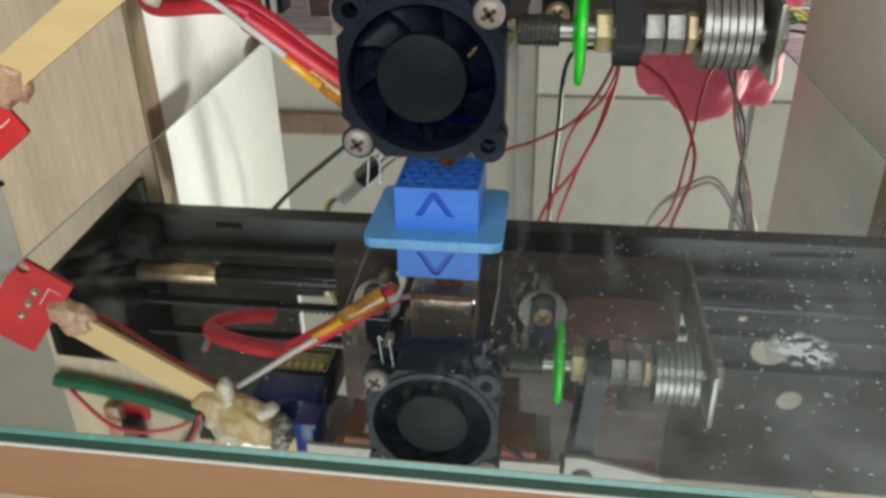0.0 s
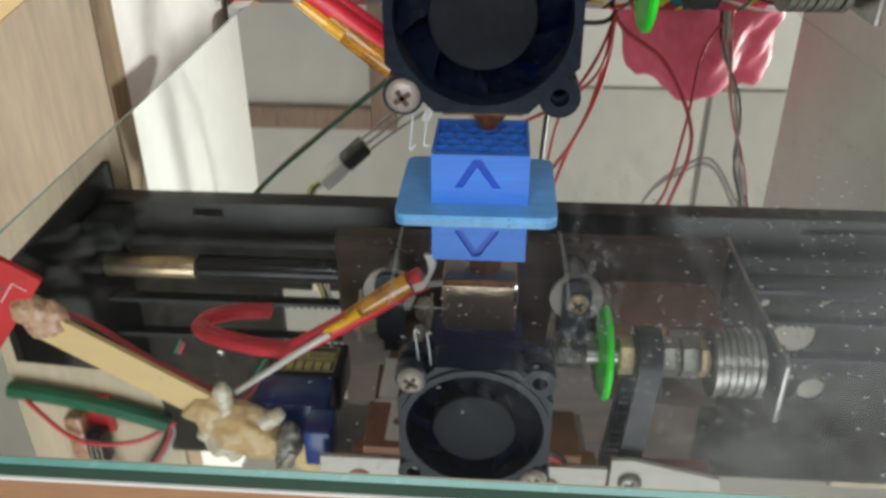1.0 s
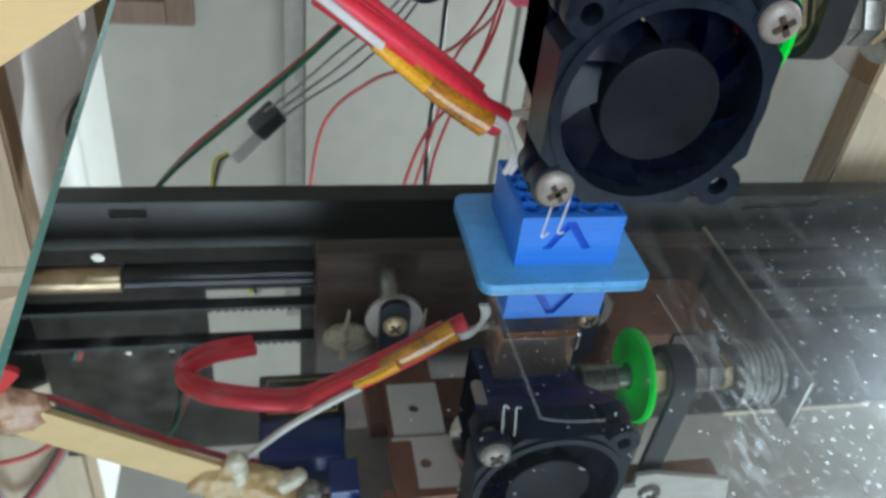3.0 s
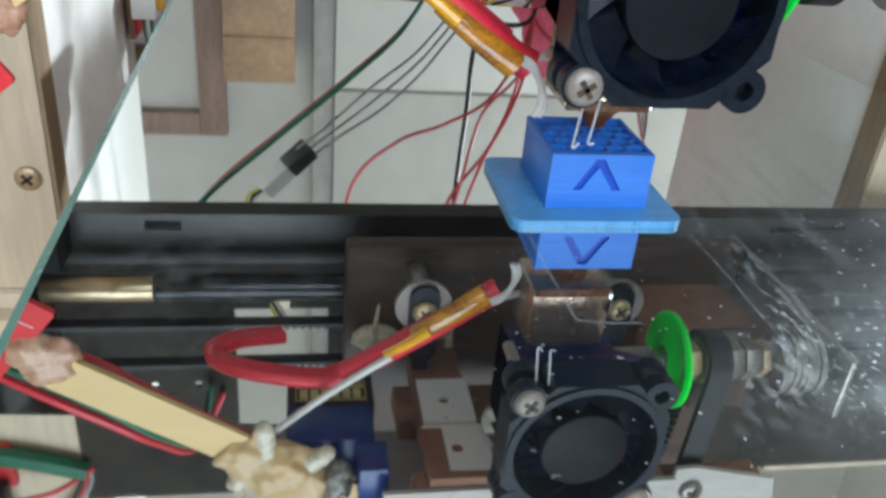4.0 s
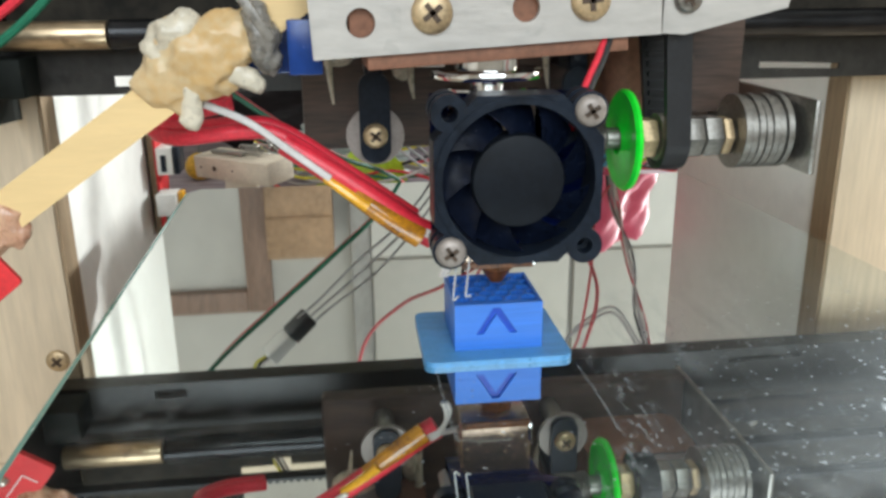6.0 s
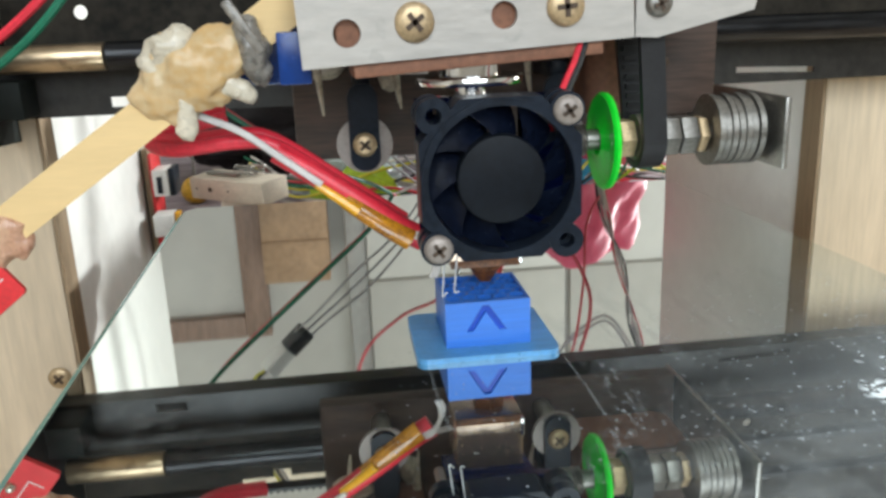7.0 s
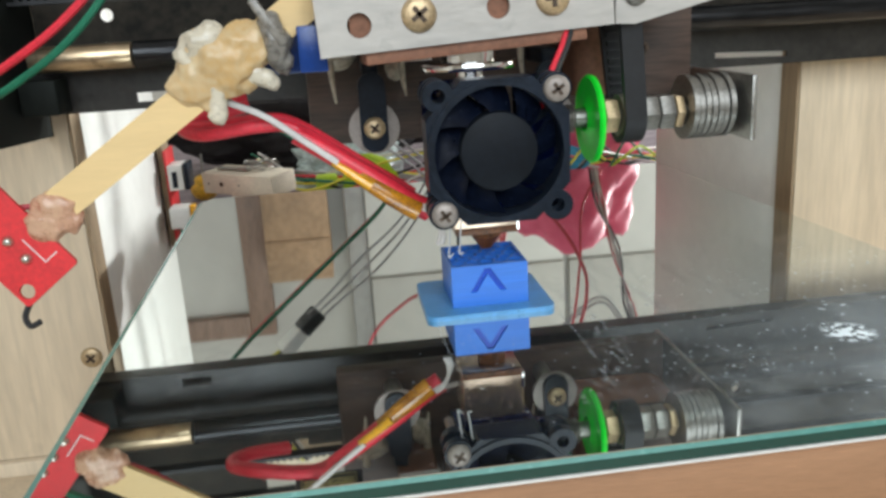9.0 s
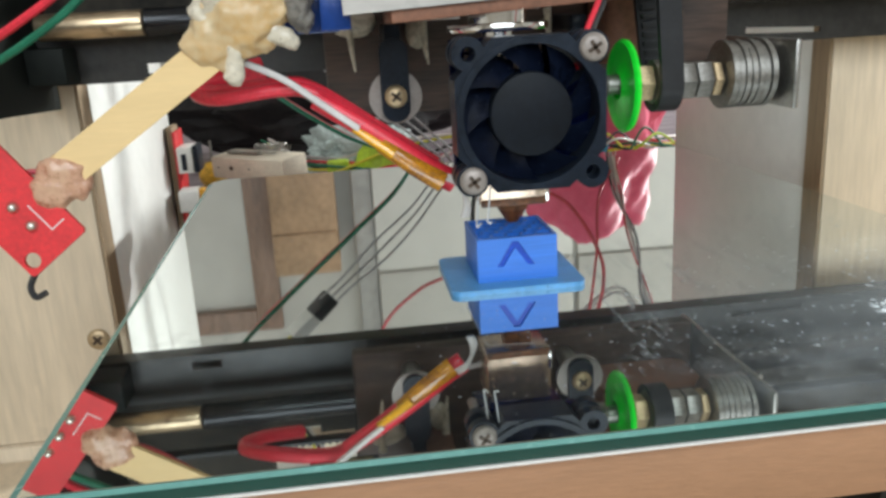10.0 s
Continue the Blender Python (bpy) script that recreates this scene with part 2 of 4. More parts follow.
M["kapton"] = mat("kapton", (0.70, 0.30, 0.02), 0.12, vary=0.5, scale=130, bump=0.5, bscale=180, coat=0.6, colour2=(0.22, 0.08, 0.02))
M["kapton_bright"] = mat("kapton_bright", (0.85, 0.42, 0.02), 0.15, vary=0.15, scale=130, coat=0.5)
M["block_metal"] = mat("block_metal", (0.58, 0.44, 0.34), 0.24, 0.75, vary=0.15, scale=180, bump=0.3)
M["burnt"] = mat("burnt_plastic", (0.20, 0.075, 0.025), 0.4, vary=0.5, scale=300, bump=0.6)
M["servo_blue"] = mat("servo_blue", (0.006, 0.040, 0.21), 0.25, vary=0.15, scale=80)
M["servo_black"] = mat("servo_black", (0.012, 0.012, 0.018), 0.3, vary=0.3, scale=80)
M["label_gold"] = mat("label_gold", (0.66, 0.56, 0.22), 0.35, 0.3, vary=0.2, scale=200)
M["clear_film"] = mat("string_clear", (0.75, 0.77, 0.80), 0.25, vary=0.05, scale=90, trans=0.4)
M["residue"] = mat("dried_residue", (0.74, 0.78, 0.82), 0.35, vary=0.1, scale=200)
M["residue"].node_tree.nodes["Principled BSDF"].inputs["Alpha"].default_value = 0.06
M["pink_bag"] = mat("pink_bag", (0.80, 0.14, 0.25), 0.55, vary=0.3, scale=22, bump=0.35, bscale=45, coat=0.05, colour2=(0.66, 0.08, 0.16))
M["cloth_stripe"] = mat("cloth_stripe", (0.50, 0.42, 0.45), 0.85, vary=0.25, scale=9, bump=0.3, stretch=(1, 12, 1), colour2=(0.20, 0.16, 0.18))
M["black_cloth"] = mat("black_cloth", (0.02, 0.017, 0.018), 0.75, vary=0.4, scale=30, bump=0.6, bscale=60)
M["pale_wood"] = mat("pale_wood", (0.70, 0.62, 0.50), 0.6, vary=0.1, scale=30, stretch=(0.4, 3, 3))
M["lime"] = mat("lime_plastic", (0.48, 0.66, 0.02), 0.4, vary=0.2, scale=60)
M["pale_film"] = mat("pale_film", (0.62, 0.72, 0.70), 0.25, vary=0.2, scale=40, bump=0.7, bscale=60)
M["white_plastic"] = mat("white_plastic", (0.78, 0.77, 0.74), 0.4, vary=0.05, scale=90)
M["yellow_ball"] = mat("yellow_ball", (0.72, 0.40, 0.03), 0.35, vary=0.3, scale=60)
M["blue_paper"] = mat("blue_paper", (0.05, 0.30, 0.50), 0.5, vary=0.3, scale=60)


# ---- mesh helpers ----
def finish(bm, smooth=False, angle=35):
    bmesh.ops.recalc_face_normals(bm, faces=bm.faces)
    if smooth:
        for f in bm.faces:
            f.smooth = True
        for e in bm.edges:
            if len(e.link_faces) == 2 and e.calc_face_angle(0) > radians(angle):
                e.smooth = False
    return bm


def part(name, bm, material, parent=None, label="", smooth=True):
    me = bpy.data.meshes.new(name)
    finish(bm, smooth)
    bm.to_mesh(me)
    bm.free()
    me.materials.append(material)
    ob = new(name, me)
    if parent is not None:
        ob.parent = parent
    if label:
        ob["label"] = label
    return ob


def thing(name, place, label, category, group="", kind=""):
    ob = new(name)
    ob.location = place
    ob.empty_display_size = 0.01
    tagged(ob, label, category, group, kind)
    bpy.context.view_layer.update()
    return ob


def under(ob, parent):
    """Keeps world coordinates while hanging a part under a thing that stands at its base."""
    ob.parent = parent
    base = parent
    inv = Matrix.Translation(parent.location)
    while base.parent is not None:
        base = base.parent
        inv = Matrix.Translation(base.location) @ inv
    ob.matrix_parent_inverse = inv.inverted()
    return ob


def put(name, bm, material, parent, label="", smooth=True):
    """A part given in world coordinates."""
    ob = part(name, bm, material, None, label, smooth)
    return under(ob, parent)


def box(x0, x1, y0, y1, z0, z1, bevel=0.0, bm=None, seg=2):
    bm2 = bmesh.new()
    bmesh.ops.create_cube(bm2, size=1.0, matrix=Matrix.LocRotScale(((x0 + x1) / 2, (y0 + y1) / 2, (z0 + z1) / 2), None, (abs(x1 - x0), abs(y1 - y0), abs(z1 - z0))))
    if bevel:
        bmesh.ops.bevel(bm2, geom=list(bm2.edges), offset=bevel, segments=seg, affect="EDGES", profile=0.5)
    return join(bm, bm2)


def join(bm, other):
    if bm is None:
        return other
    me = bpy.data.meshes.new("tmp")
    other.to_mesh(me)
    other.free()
    bm.from_mesh(me)
    bpy.data.meshes.remove(me)
    return bm


TURN = {"x": Matrix.Rotation(radians(90), 4, "Y"), "y": Matrix.Rotation(radians(90), 4, "X"), "z": Matrix.Identity(4)}


def cyl(centre, axis, r, length, seg=32, r2=None, bevel=0.0, bm=None):
    """A cylinder or cone round an axis through its centre."""
    b = bmesh.new()
    bmesh.ops.create_cone(b, cap_ends=True, segments=seg, radius1=r, radius2=r if r2 is None else r2, depth=length, matrix=Matrix.Translation(centre) @ TURN[axis])
    if bevel:
        rim = [e for e in b.edges if any(len(f.verts) > 4 for f in e.link_faces)]
        bmesh.ops.bevel(b, geom=rim, offset=bevel, segments=2, affect="EDGES", profile=0.5)
    return join(bm, b)


def ring(centre, axis, ro, ri, length, seg=36, bm=None):
    b = bmesh.new()
    loops = []
    for r, s in ((ro, -1), (ro, 1), (ri, 1), (ri, -1)):
        loops.append([b.verts.new((r * math.cos(2 * math.pi * k / seg), r * math.sin(2 * math.pi * k / seg), s * length / 2)) for k in range(seg)])
    for a in range(4):
        u, v = loops[a], loops[(a + 1) % 4]
        for k in range(seg):
            b.faces.new((u[k], u[(k + 1) % seg], v[(k + 1) % seg], v[k]))
    b.transform(Matrix.Translation(centre) @ TURN[axis])
    return join(bm, b)


def prism(outline, depth, m, holes=(), bm=None):
    """An outline in a plane, with holes, made thick along the plane's normal and laid by the matrix m."""
    b = bmesh.new()
    edges = []
    for loop in (outline, *holes):
        vs = [b.verts.new((x, y, 0)) for x, y in loop]
        edges += [b.edges.new((vs[i], vs[(i + 1) % len(vs)])) for i in range(len(vs))]
    bmesh.ops.triangle_fill(b, edges=edges, use_beauty=True, normal=(0, 0, 1))
    out = bmesh.ops.extrude_face_region(b, geom=list(b.faces))
    bmesh.ops.translate(b, vec=(0, 0, depth), verts=[v for v in out["geom"] if isinstance(v, bmesh.types.BMVert)])
    b.transform(m)
    return join(bm, b)


def circle(x, y, r, seg=24):
    return [(x + r * math.cos(2 * math.pi * k / seg), y + r * math.sin(2 * math.pi * k / seg)) for k in range(seg)]


def rounded(x0, x1, y0, y1, r, seg=6):
    out = []
    for cx, cy, a in ((x1 - r, y1 - r, 0), (x0 + r, y1 - r, 90), (x0 + r, y0 + r, 180), (x1 - r, y0 + r, 270)):
        out += [(cx + r * math.cos(radians(a + 90 * k / seg)), cy + r * math.sin(radians(a + 90 * k / seg))) for k in range(seg + 1)]
    return out


FRONT = Matrix.Rotation(radians(90), 4, "X")  # plane x, z seen from -y; thick towards -y


def smooth_line(points, steps=8):
    ps = [Vector(p) for p in points]
    ps = [2 * ps[0] - ps[1]] + ps + [2 * ps[-1] - ps[-2]]
    out = []
    for i in range(1, len(ps) - 2):
        a, b, c, d = ps[i - 1:i + 3]
        for k in range(steps):
            t = k / steps
            out.append(0.5 * ((2 * b) + (c - a) * t + (2 * a - 5 * b + 4 * c - d) * t * t + (3 * b - a - 3 * c + d) * t ** 3))
    out.append(ps[-2])
    return out


def tube(points, r, seg=10, steps=8, bm=None, flat=1.0, ends=None):
    line = smooth_line(points, steps)
    b = bmesh.new()
    loops, side = [], None
    for i, p in enumerate(line):
        d = (line[min(i + 1, len(line) - 1)] - line[max(i - 1, 0)]).normalized()
        if side is None:
            side = d.cross(Vector((0, 0, 1)) if abs(d.z) < 0.9 else Vector((1, 0, 0))).normalized()
        side = (side - d * side.dot(d)).normalized()
        up = d.cross(side)
        f = 1.0
        if ends:
            f = ends[0] + (ends[1] - ends[0]) * i / (len(line) - 1)
        loops.append([b.verts.new(p + (side * math.cos(2 * math.pi * k / seg) * flat + up * math.sin(2 * math.pi * k / seg)) * r * f) for k in range(seg)])
    for u, v in zip(loops, loops[1:]):
        for k in range(seg):
            b.faces.new((u[k], u[(k + 1) % seg], v[(k + 1) % seg], v[k]))
    b.faces.new(loops[0])
    b.faces.new(loops[-1][::-1])
    return join(bm, b)


def lump(centre, size, seed, rough=0.25, sub=4, freq=1.6):
    b = bmesh.new()
    bmesh.ops.create_icosphere(b, subdivisions=sub, radius=1.0)
    for v in b.verts:
        n = noise.fractal(v.co * freq + Vector((seed * 7.3, seed * 3.1, seed)), 1.0, 2.0, 3)
        v.co *= 1 + rough * n
    b.transform(Matrix.LocRotScale(centre, None, size))
    return b


def cross_screw(parent, name, centre, r, material, tilt=0.0, label="", axis="y"):
    """A pan-head screw seen from -y; dark bars, a part of the head, paint the shade of its cross recess."""
    x, y, z = centre
    b = bmesh.new()
    prof = [(r, 0.0), (r, 0.0006), (r * 0.93, 0.0012), (r * 0.72, 0.0017), (r * 0.4, 0.0020)]
    seg = 28
    loops = []
    for rr, h in prof:
        loops.append([b.verts.new((x + rr * math.cos(2 * math.pi * k / seg), y - h, z + rr * math.sin(2 * math.pi * k / seg))) for k in range(seg)])
    for u, v in zip(loops, loops[1:]):
        for k in range(seg):
            b.faces.new((u[k], u[(k + 1) % seg], v[(k + 1) % seg], v[k]))
    b.faces.new(loops[0])
    b.faces.new(loops[-1])
    head = put(name, b, material, parent, label)
    c = None
    for a in (45 + tilt, 135 + tilt):
        # flat dark bar on the head in place of a cut, shaded slot
        one = box(-r * 0.52, r * 0.52, -0.0003, 0.0003, -r * 0.13, r * 0.13, 0.0)
        one.transform(Matrix.Translation((x, y - 0.0021, z)) @ Matrix.Rotation(radians(a), 4, "Y"))
        c = join(c, one)
    rec = part("recess", c, M["recess"], None)
    rec.parent = head
    return head


# ---- the room and the printer's wooden case ----
def slab(name, x0, x1, y0, y1, z0, z1, material, label, bevel=0.0, category="wall"):
    ob = part(name, box(x0, x1, y0, y1, z0, z1, bevel), material, None)
    tagged(ob, label, category, kind="structure")
    return ob


def wall_with_opening(name, axis, at, thick, a0, a1, z0, z1, o0, o1, oz0, oz1, label):
    b = None
    for u0, u1, w0, w1 in ((a0, o0, z0, z1), (o1, a1, z0, z1), (o0, o1, z0, oz0), (o0, o1, oz1, z1)):
        if axis == "x":
            b = box(at, at + thick, u0, u1, w0, w1, bm=b)
        else:
            b = box(u0, u1, at, at + thick, w0, w1, bm=b)
    ob = part(name, b, M["wall_paint"], None, smooth=False)
    return tagged(ob, label, "wall", kind="structure")


slab("floor", -1.6, 1.6, -1.6, 1.5, -0.9, -0.85, M["floor"], "brown wooden floor of the room", category="floor")
slab("ceiling", -1.6, 1.6, -1.6, 1.5, 1.65, 1.7, M["ceiling"], "plain white painted ceiling", category="ceiling")
slab("wall_back", -1.6, 1.6, 1.4, 1.5, -0.85, 1.65, M["wall_paint"], "off-white painted back wall")
slab("wall_left", -1.6, -1.5, -1.5, 1.4, -0.85, 1.65, M["wall_paint"], "off-white painted side wall")
wall_with_opening("wall_right", "x", 1.5, 0.1, -1.5, 1.4, -0.85, 1.65, 0.22, 1.36, 0.05, 1.20, "off-white painted wall with a window opening")
# unseen wall; its opening is invented to go with the front fill lamp
wall_with_opening("wall_front", "y", -1.6, 0.1, -1.5, 1.5, -0.85, 1.65, -0.65, 0.75, 0.25, 1.35, "unseen off-white wall with a wide opening added for fill light")
# the second frame belongs to the invented fill opening
for nm, bb in (("window_1", (1.52, 1.56, 0.22, 1.36, 0.05, 1.20)), ("fill_window", (-0.65, 0.75, -1.58, -1.54, 0.25, 1.35))):
    x0, x1, y0, y1, z0, z1 = bb
    w = thing(nm, ((x0 + x1) / 2, (y0 + y1) / 2, z0), "unseen white painted window frame around daylight", "window", kind="structure")
    t = 0.04
    if x1 - x0 < 0.1:
        for c in ((x0, x1, y0, y0 + t, z0, z1), (x0, x1, y1 - t, y1, z0, z1), (x0, x1, y0 + t, y1 - t, z0, z0 + t), (x0, x1, y0 + t, y1 - t, z1 - t, z1)):
            put("window_frame", box(*c, 0.003), M["white_panel"], w)
    else:
        for c in ((x0, x0 + t, y0, y1, z0, z1), (x1 - t, x1, y0, y1, z0, z1), (x0 + t, x1 - t, y0, y1, z0, z0 + t), (x0 + t, x1 - t, y0, y1, z1 - t, z1), ((x0 + x1) / 2 - 0.02, (x0 + x1) / 2 + 0.02, y0, y1, z0 + t, z1 - t)):
            put("window_frame", box(*c, 0.003), M["white_panel"], w)

# worktable
tbl = thing("worktable", (0, 0.2, -0.85), "brown wooden worktable under the printer", "table")
put("tabletop", box(-0.75, 0.75, -0.35, 1.05, -0.185, -0.1502, 0.003), M["table"], tbl)
for sx in (-0.7, 0.66):
    for sy in (-0.3, 0.96):
        put("leg", box(sx, sx + 0.04, sy, sy + 0.04, -0.85, -0.1852, 0.003), M["table"], tbl)

# wooden case: two front uprights, white side walls and a base
XL, XR, YF, YB = -0.1565, 0.1773, 0.1256, 0.306
case = thing("printer_case", (0.01, 0.2, -0.12), "pale plywood printer case with white inner side walls", "printer case")


def upright(x0, x1, edge_x, name, top):
    put(name, box(x0, x1, YF, YF + 0.0155, -0.1012, top, 0.0006), M["plywood"], case, "pale plywood board with dark specks")
    e = 0.0006
    put("board_edge", box(edge_x - e, edge_x + e, YF + 0.0008, YF + 0.0155, -0.1012, top), M["ply_edge"], case, "brown raw plywood edge")


upright(-0.2415, XL - 0.0008, XL, "front_board", 0.30)
upright(XR + 0.0008, 0.27, XR, "front_board", 0.22)
put("side_wall", box(XL - 0.012, XL - 0.001, YF + 0.0156, YB, -0.118, 0.30, 0.0008), M["white_panel"], case, "white painted side wall of the case")
put("side_wall", box(XR + 0.001, XR + 0.012, YF + 0.0156, YB, -0.118, 0.22, 0.0008), M["white_panel"], case, "white painted side wall of the case")
put("lower_board", box(-0.245, XL + 0.004, YF - 0.003, YF + 0.0155, -0.15, -0.1018, 0.0006), M["plywood"], case)
put("lower_board", box(XR - 0.004, 0.27, YF - 0.003, YF + 0.0155, -0.15, -0.1018, 0.0006), M["plywood"], case)
put("base_board", box(-0.26, 0.28, -0.10, YF - 0.0035, -0.1195, -0.108, 0.001), M["plywood"], case)
for sx in (-0.22, 0.22):
    put("foot", box(sx - 0.02, sx + 0.02, -0.09, 0.11, -0.15, -0.1197, 0.001), M["plywood"], case)
for sx, sz, tl in ((-0.165, -0.0536, 8), (0.186, -0.0536, 30)):
    cross_screw(case, "screw", (sx, YF - 0.0002, sz), 0.0048, M["brass"], tl, "brass cross-head screw")
side = thing("grey_box", (-0.42, 0.16, -0.12), "plain grey plastic box beside the case", "box")
put("body", box(-0.60, -0.2425, 0.127, 0.24, -0.15, -0.02, 0.003), M["grey_trim"], side)
put("lid", box(-0.602, -0.2425, 0.125, 0.242, -0.0195, -0.012, 0.002), M["grey_trim"], side)

# ---- the far side of the room, seen in the mirror ----
cup = thing("cupboard", (0.55, 1.33, -0.85), "tall off-white cupboard with flat doors and grey gap", "cupboard")
put("body", box(-0.045, 1.2, 1.30, 1.395, -0.85, 1.2, 0.003), M["cupboard_side"], cup)
put("post", box(-0.0435, -0.0075, 1.29, 1.2995, -0.84, 1.19, 0.002), M["grey_trim"], cup, "grey strip beside the doors")
put("door", box(-0.005, 0.38, 1.28, 1.2995, 0.40, 1.18, 0.004), M["cupboard"], cup)
put("door", box(0.39, 0.79, 1.28, 1.2995, 0.40, 1.18, 0.004), M["cupboard"], cup)
put("door", box(-0.005, 0.38, 1.284, 1.2995, -0.8, 0.397, 0.003), M["wall_paint"], cup)
put("door", box(0.39, 0.79, 1.284, 1.2995, -0.8, 0.397, 0.003), M["wall_paint"], cup)
put("door", box(0.80, 1.19, 1.284, 1.2995, -0.8, 1.18, 0.004), M["cupboard"], cup)
fr = thing("wooden_frame", (-0.23, 1.39, 0.15), "brown wooden frame standing on the back wall", "frame")
put("post", box(-0.255, -0.205, 1.375, 1.398, -0.85, 0.53, 0.002), M["brown_trim"], fr)
put("rail", box(-0.60, -0.256, 1.375, 1.398, 0.485, 0.53, 0.002), M["brown_trim"], fr)
bx = thing("cardboard_box", (-0.14, 1.3, 0.02), "worn brown cardboard box on a low cabinet", "box")
put("body", box(-0.195, -0.075, 1.25, 1.36, 0.02, 0.38, 0.003), M["cardboard"], bx)
put("flap", box(-0.195, -0.075, 1.2445, 1.2495, 0.30, 0.378, 0.001), M["cardboard"], bx)
lowc = thing("low_cabinet", (-0.3, 1.3, -0.85), "low off-white cabinet by the back wall", "cabinet")
put("body", box(-0.65, -0.06, 1.22, 1.37, -0.85, 0.018, 0.003), M["cupboard"], lowc)
put("top", box(-0.66, -0.055, 1.21, 1.37, 0.0185, 0.0198, 0.0005), M["grey_trim"], lowc)

# ---- rail of the print head ----
rail = thing("gantry_rail", (0.01, 0.1, 0.06), "black sheet-metal printer rail with holes, rod and toothed belt", "rail")
RX0, RX1 = -0.1625, 0.285
holes = []
for cx, cz, r in ((0.1407, 0.127, 0.0095), (0.1545, 0.157, 0.0062), (0.125, 0.110, 0.0022), (0.151, 0.108, 0.0022), (0.1326, 0.163, 0.0018), (-0.128, 0.150, 0.0016), (-0.110, 0.150, 0.0016), (-0.1332, 0.0972, 0.0027)):
    holes.append(circle(cx, cz, r, 20))
holes.append([(0.083, 0.109), (0.101, 0.109), (0.101, 0.143), (0.083, 0.143)])
holes.append([(-0.0935, 0.1115), (-0.079, 0.1115), (-0.079, 0.1078), (-0.071, 0.1078), (-0.071, 0.1115), (-0.0548, 0.1115), (-0.0548, 0.178), (-0.0935, 0.174)])
put("back_plate", prism([(RX0, 0.068), (RX1, 0.068), (RX1, 0.215), (RX0, 0.215)], 0.0016, Matrix.Translation((0, 0.1255, 0)) @ FRONT, holes), M["rail_plate"], rail, "dark brown-black metal plate with punched holes", smooth=False)
lip_slots = [[(0.126, 0.0636), (0.160, 0.0626), (0.160, 0.0648), (0.126, 0.0660)], [(-0.1224, 0.0622), (-0.1096, 0.0622), (-0.1096, 0.0660), (-0.1224, 0.0660)]]
put("lip", prism([(RX0, 0.0594), (RX1, 0.0594), (RX1, 0.0800), (RX0, 0.0800)], 0.0014, Matrix.Translation((0, 0.1090, 0)) @ FRONT, lip_slots), M["rail_black"], rail, smooth=False)
put("flange", box(RX0, RX1, 0.1091, 0.1180, 0.0594, 0.0606), M["rail_black"], rail)
put("rod", cyl((-0.137, 0.0925, 0.0815), "x", 0.0049, 0.038, 24, bevel=0.0005), M["old_gold"], rail, "worn gold-coloured rod sleeve")
put("rod", cyl((0.082, 0.0925, 0.0815), "x", 0.0052, 0.398, 24), M["rod_black"], rail, "glossy worn black guide rod")
for zz in (0.1030, 0.1212):
    b = box(RX0, RX1, 0.098, 0.104, zz - 0.0009, zz + 0.0004)
    for k in range(149):
        xx = RX0 + 0.003 + k * 0.003
        if xx < RX1 - 0.002:
            box(xx, xx + 0.0015, 0.098, 0.104, zz + 0.0004, zz + 0.0012, bm=b)
    put("toothed_belt", b, M["rubber"], rail)
put("end_plate", prism([(0.034, 0.054), (0.124, 0.049), (0.124, 0.165), (0.034, 0.088)], 0.003, Matrix(((0, 0, 1, -0.1657), (1, 0, 0, 0), (0, 1, 0, 0), (0, 0, 0, 1)))), M["dark_block"], rail, "dark metal end plate", smooth=False)
put("end_foot", box(-0.1620, -0.1480, 0.0900, 0.1070, 0.0606, 0.0740, 0.0008), M["dark_block"], rail)

# ---- bed: mirror on a wooden board ----
bed = thing("bed_board", (0.01, 0.05, -0.108), "brown wooden bed board on its slide", "board")
put("board", box(-0.112, 0.142, -0.0890 + BY, 0.20 + BY, -0.0225, -0.0044, 0.001), M["bed_wood"], bed)
for sx in (-0.06, 0.08):
    put("slide_rail", box(sx - 0.008, sx + 0.008, -0.07 + BY, 0.10 + BY, -0.108, -0.0227, 0.001), M["rail_black"], bed)
mir = thing("mirror_plate", (0.01, 0.06, -0.0045), "clear-edged mirror plate with dust and smears as print bed", "mirror")
corners = [(-0.1135, -0.0915), (0.1520, -0.0920), (0.1400, 0.2085), (0.1372, 0.2100), (-0.1155, 0.2130), (-0.1200, 0.2060)]
put("glass", prism([(x, y + BY) for x, y in corners], -0.0024, Matrix.Translation((0, 0, -0.0010))), M["glass_edge"], mir, "teal glass edge", smooth=False)
put("backing", prism([(x * 1.003, y * 1.003 + BY) for x, y in corners], -0.0006, Matrix.Translation((0, 0, -0.0036))), M["white_plastic"], mir, "white painted backing", smooth=False)


def inset(pts, d):
    cx, cy = 0.012, 0.06
    return [(x - math.copysign(d, x - cx), y - math.copysign(d * 0.35, y - cy)) for x, y in pts]


b = bmesh.new()
lo = [b.verts.new((x, y + BY, -0.0009)) for x, y in corners]
hi = [b.verts.new((x, y + BY, -0.0001)) for x, y in inset(corners, 0.0020)]
for k in range(len(lo)):
    b.faces.new((lo[k], lo[(k + 1) % len(lo)], hi[(k + 1) % len(lo)], hi[k]))
b.faces.new(hi)
b.faces.new(lo[::-1])
put("ground_edge", b, M["glass_lip"], mir, "pale teal ground bevel", smooth=False)
put("mirror_face", prism([(x, y + BY) for x, y in inset(corners, 0.0022)], -0.0002, Matrix.Translation((0, 0, 0.0002))), M["mirror"], mir, "mirror surface with dust, smears, dried drops and painted haze", smooth=False)


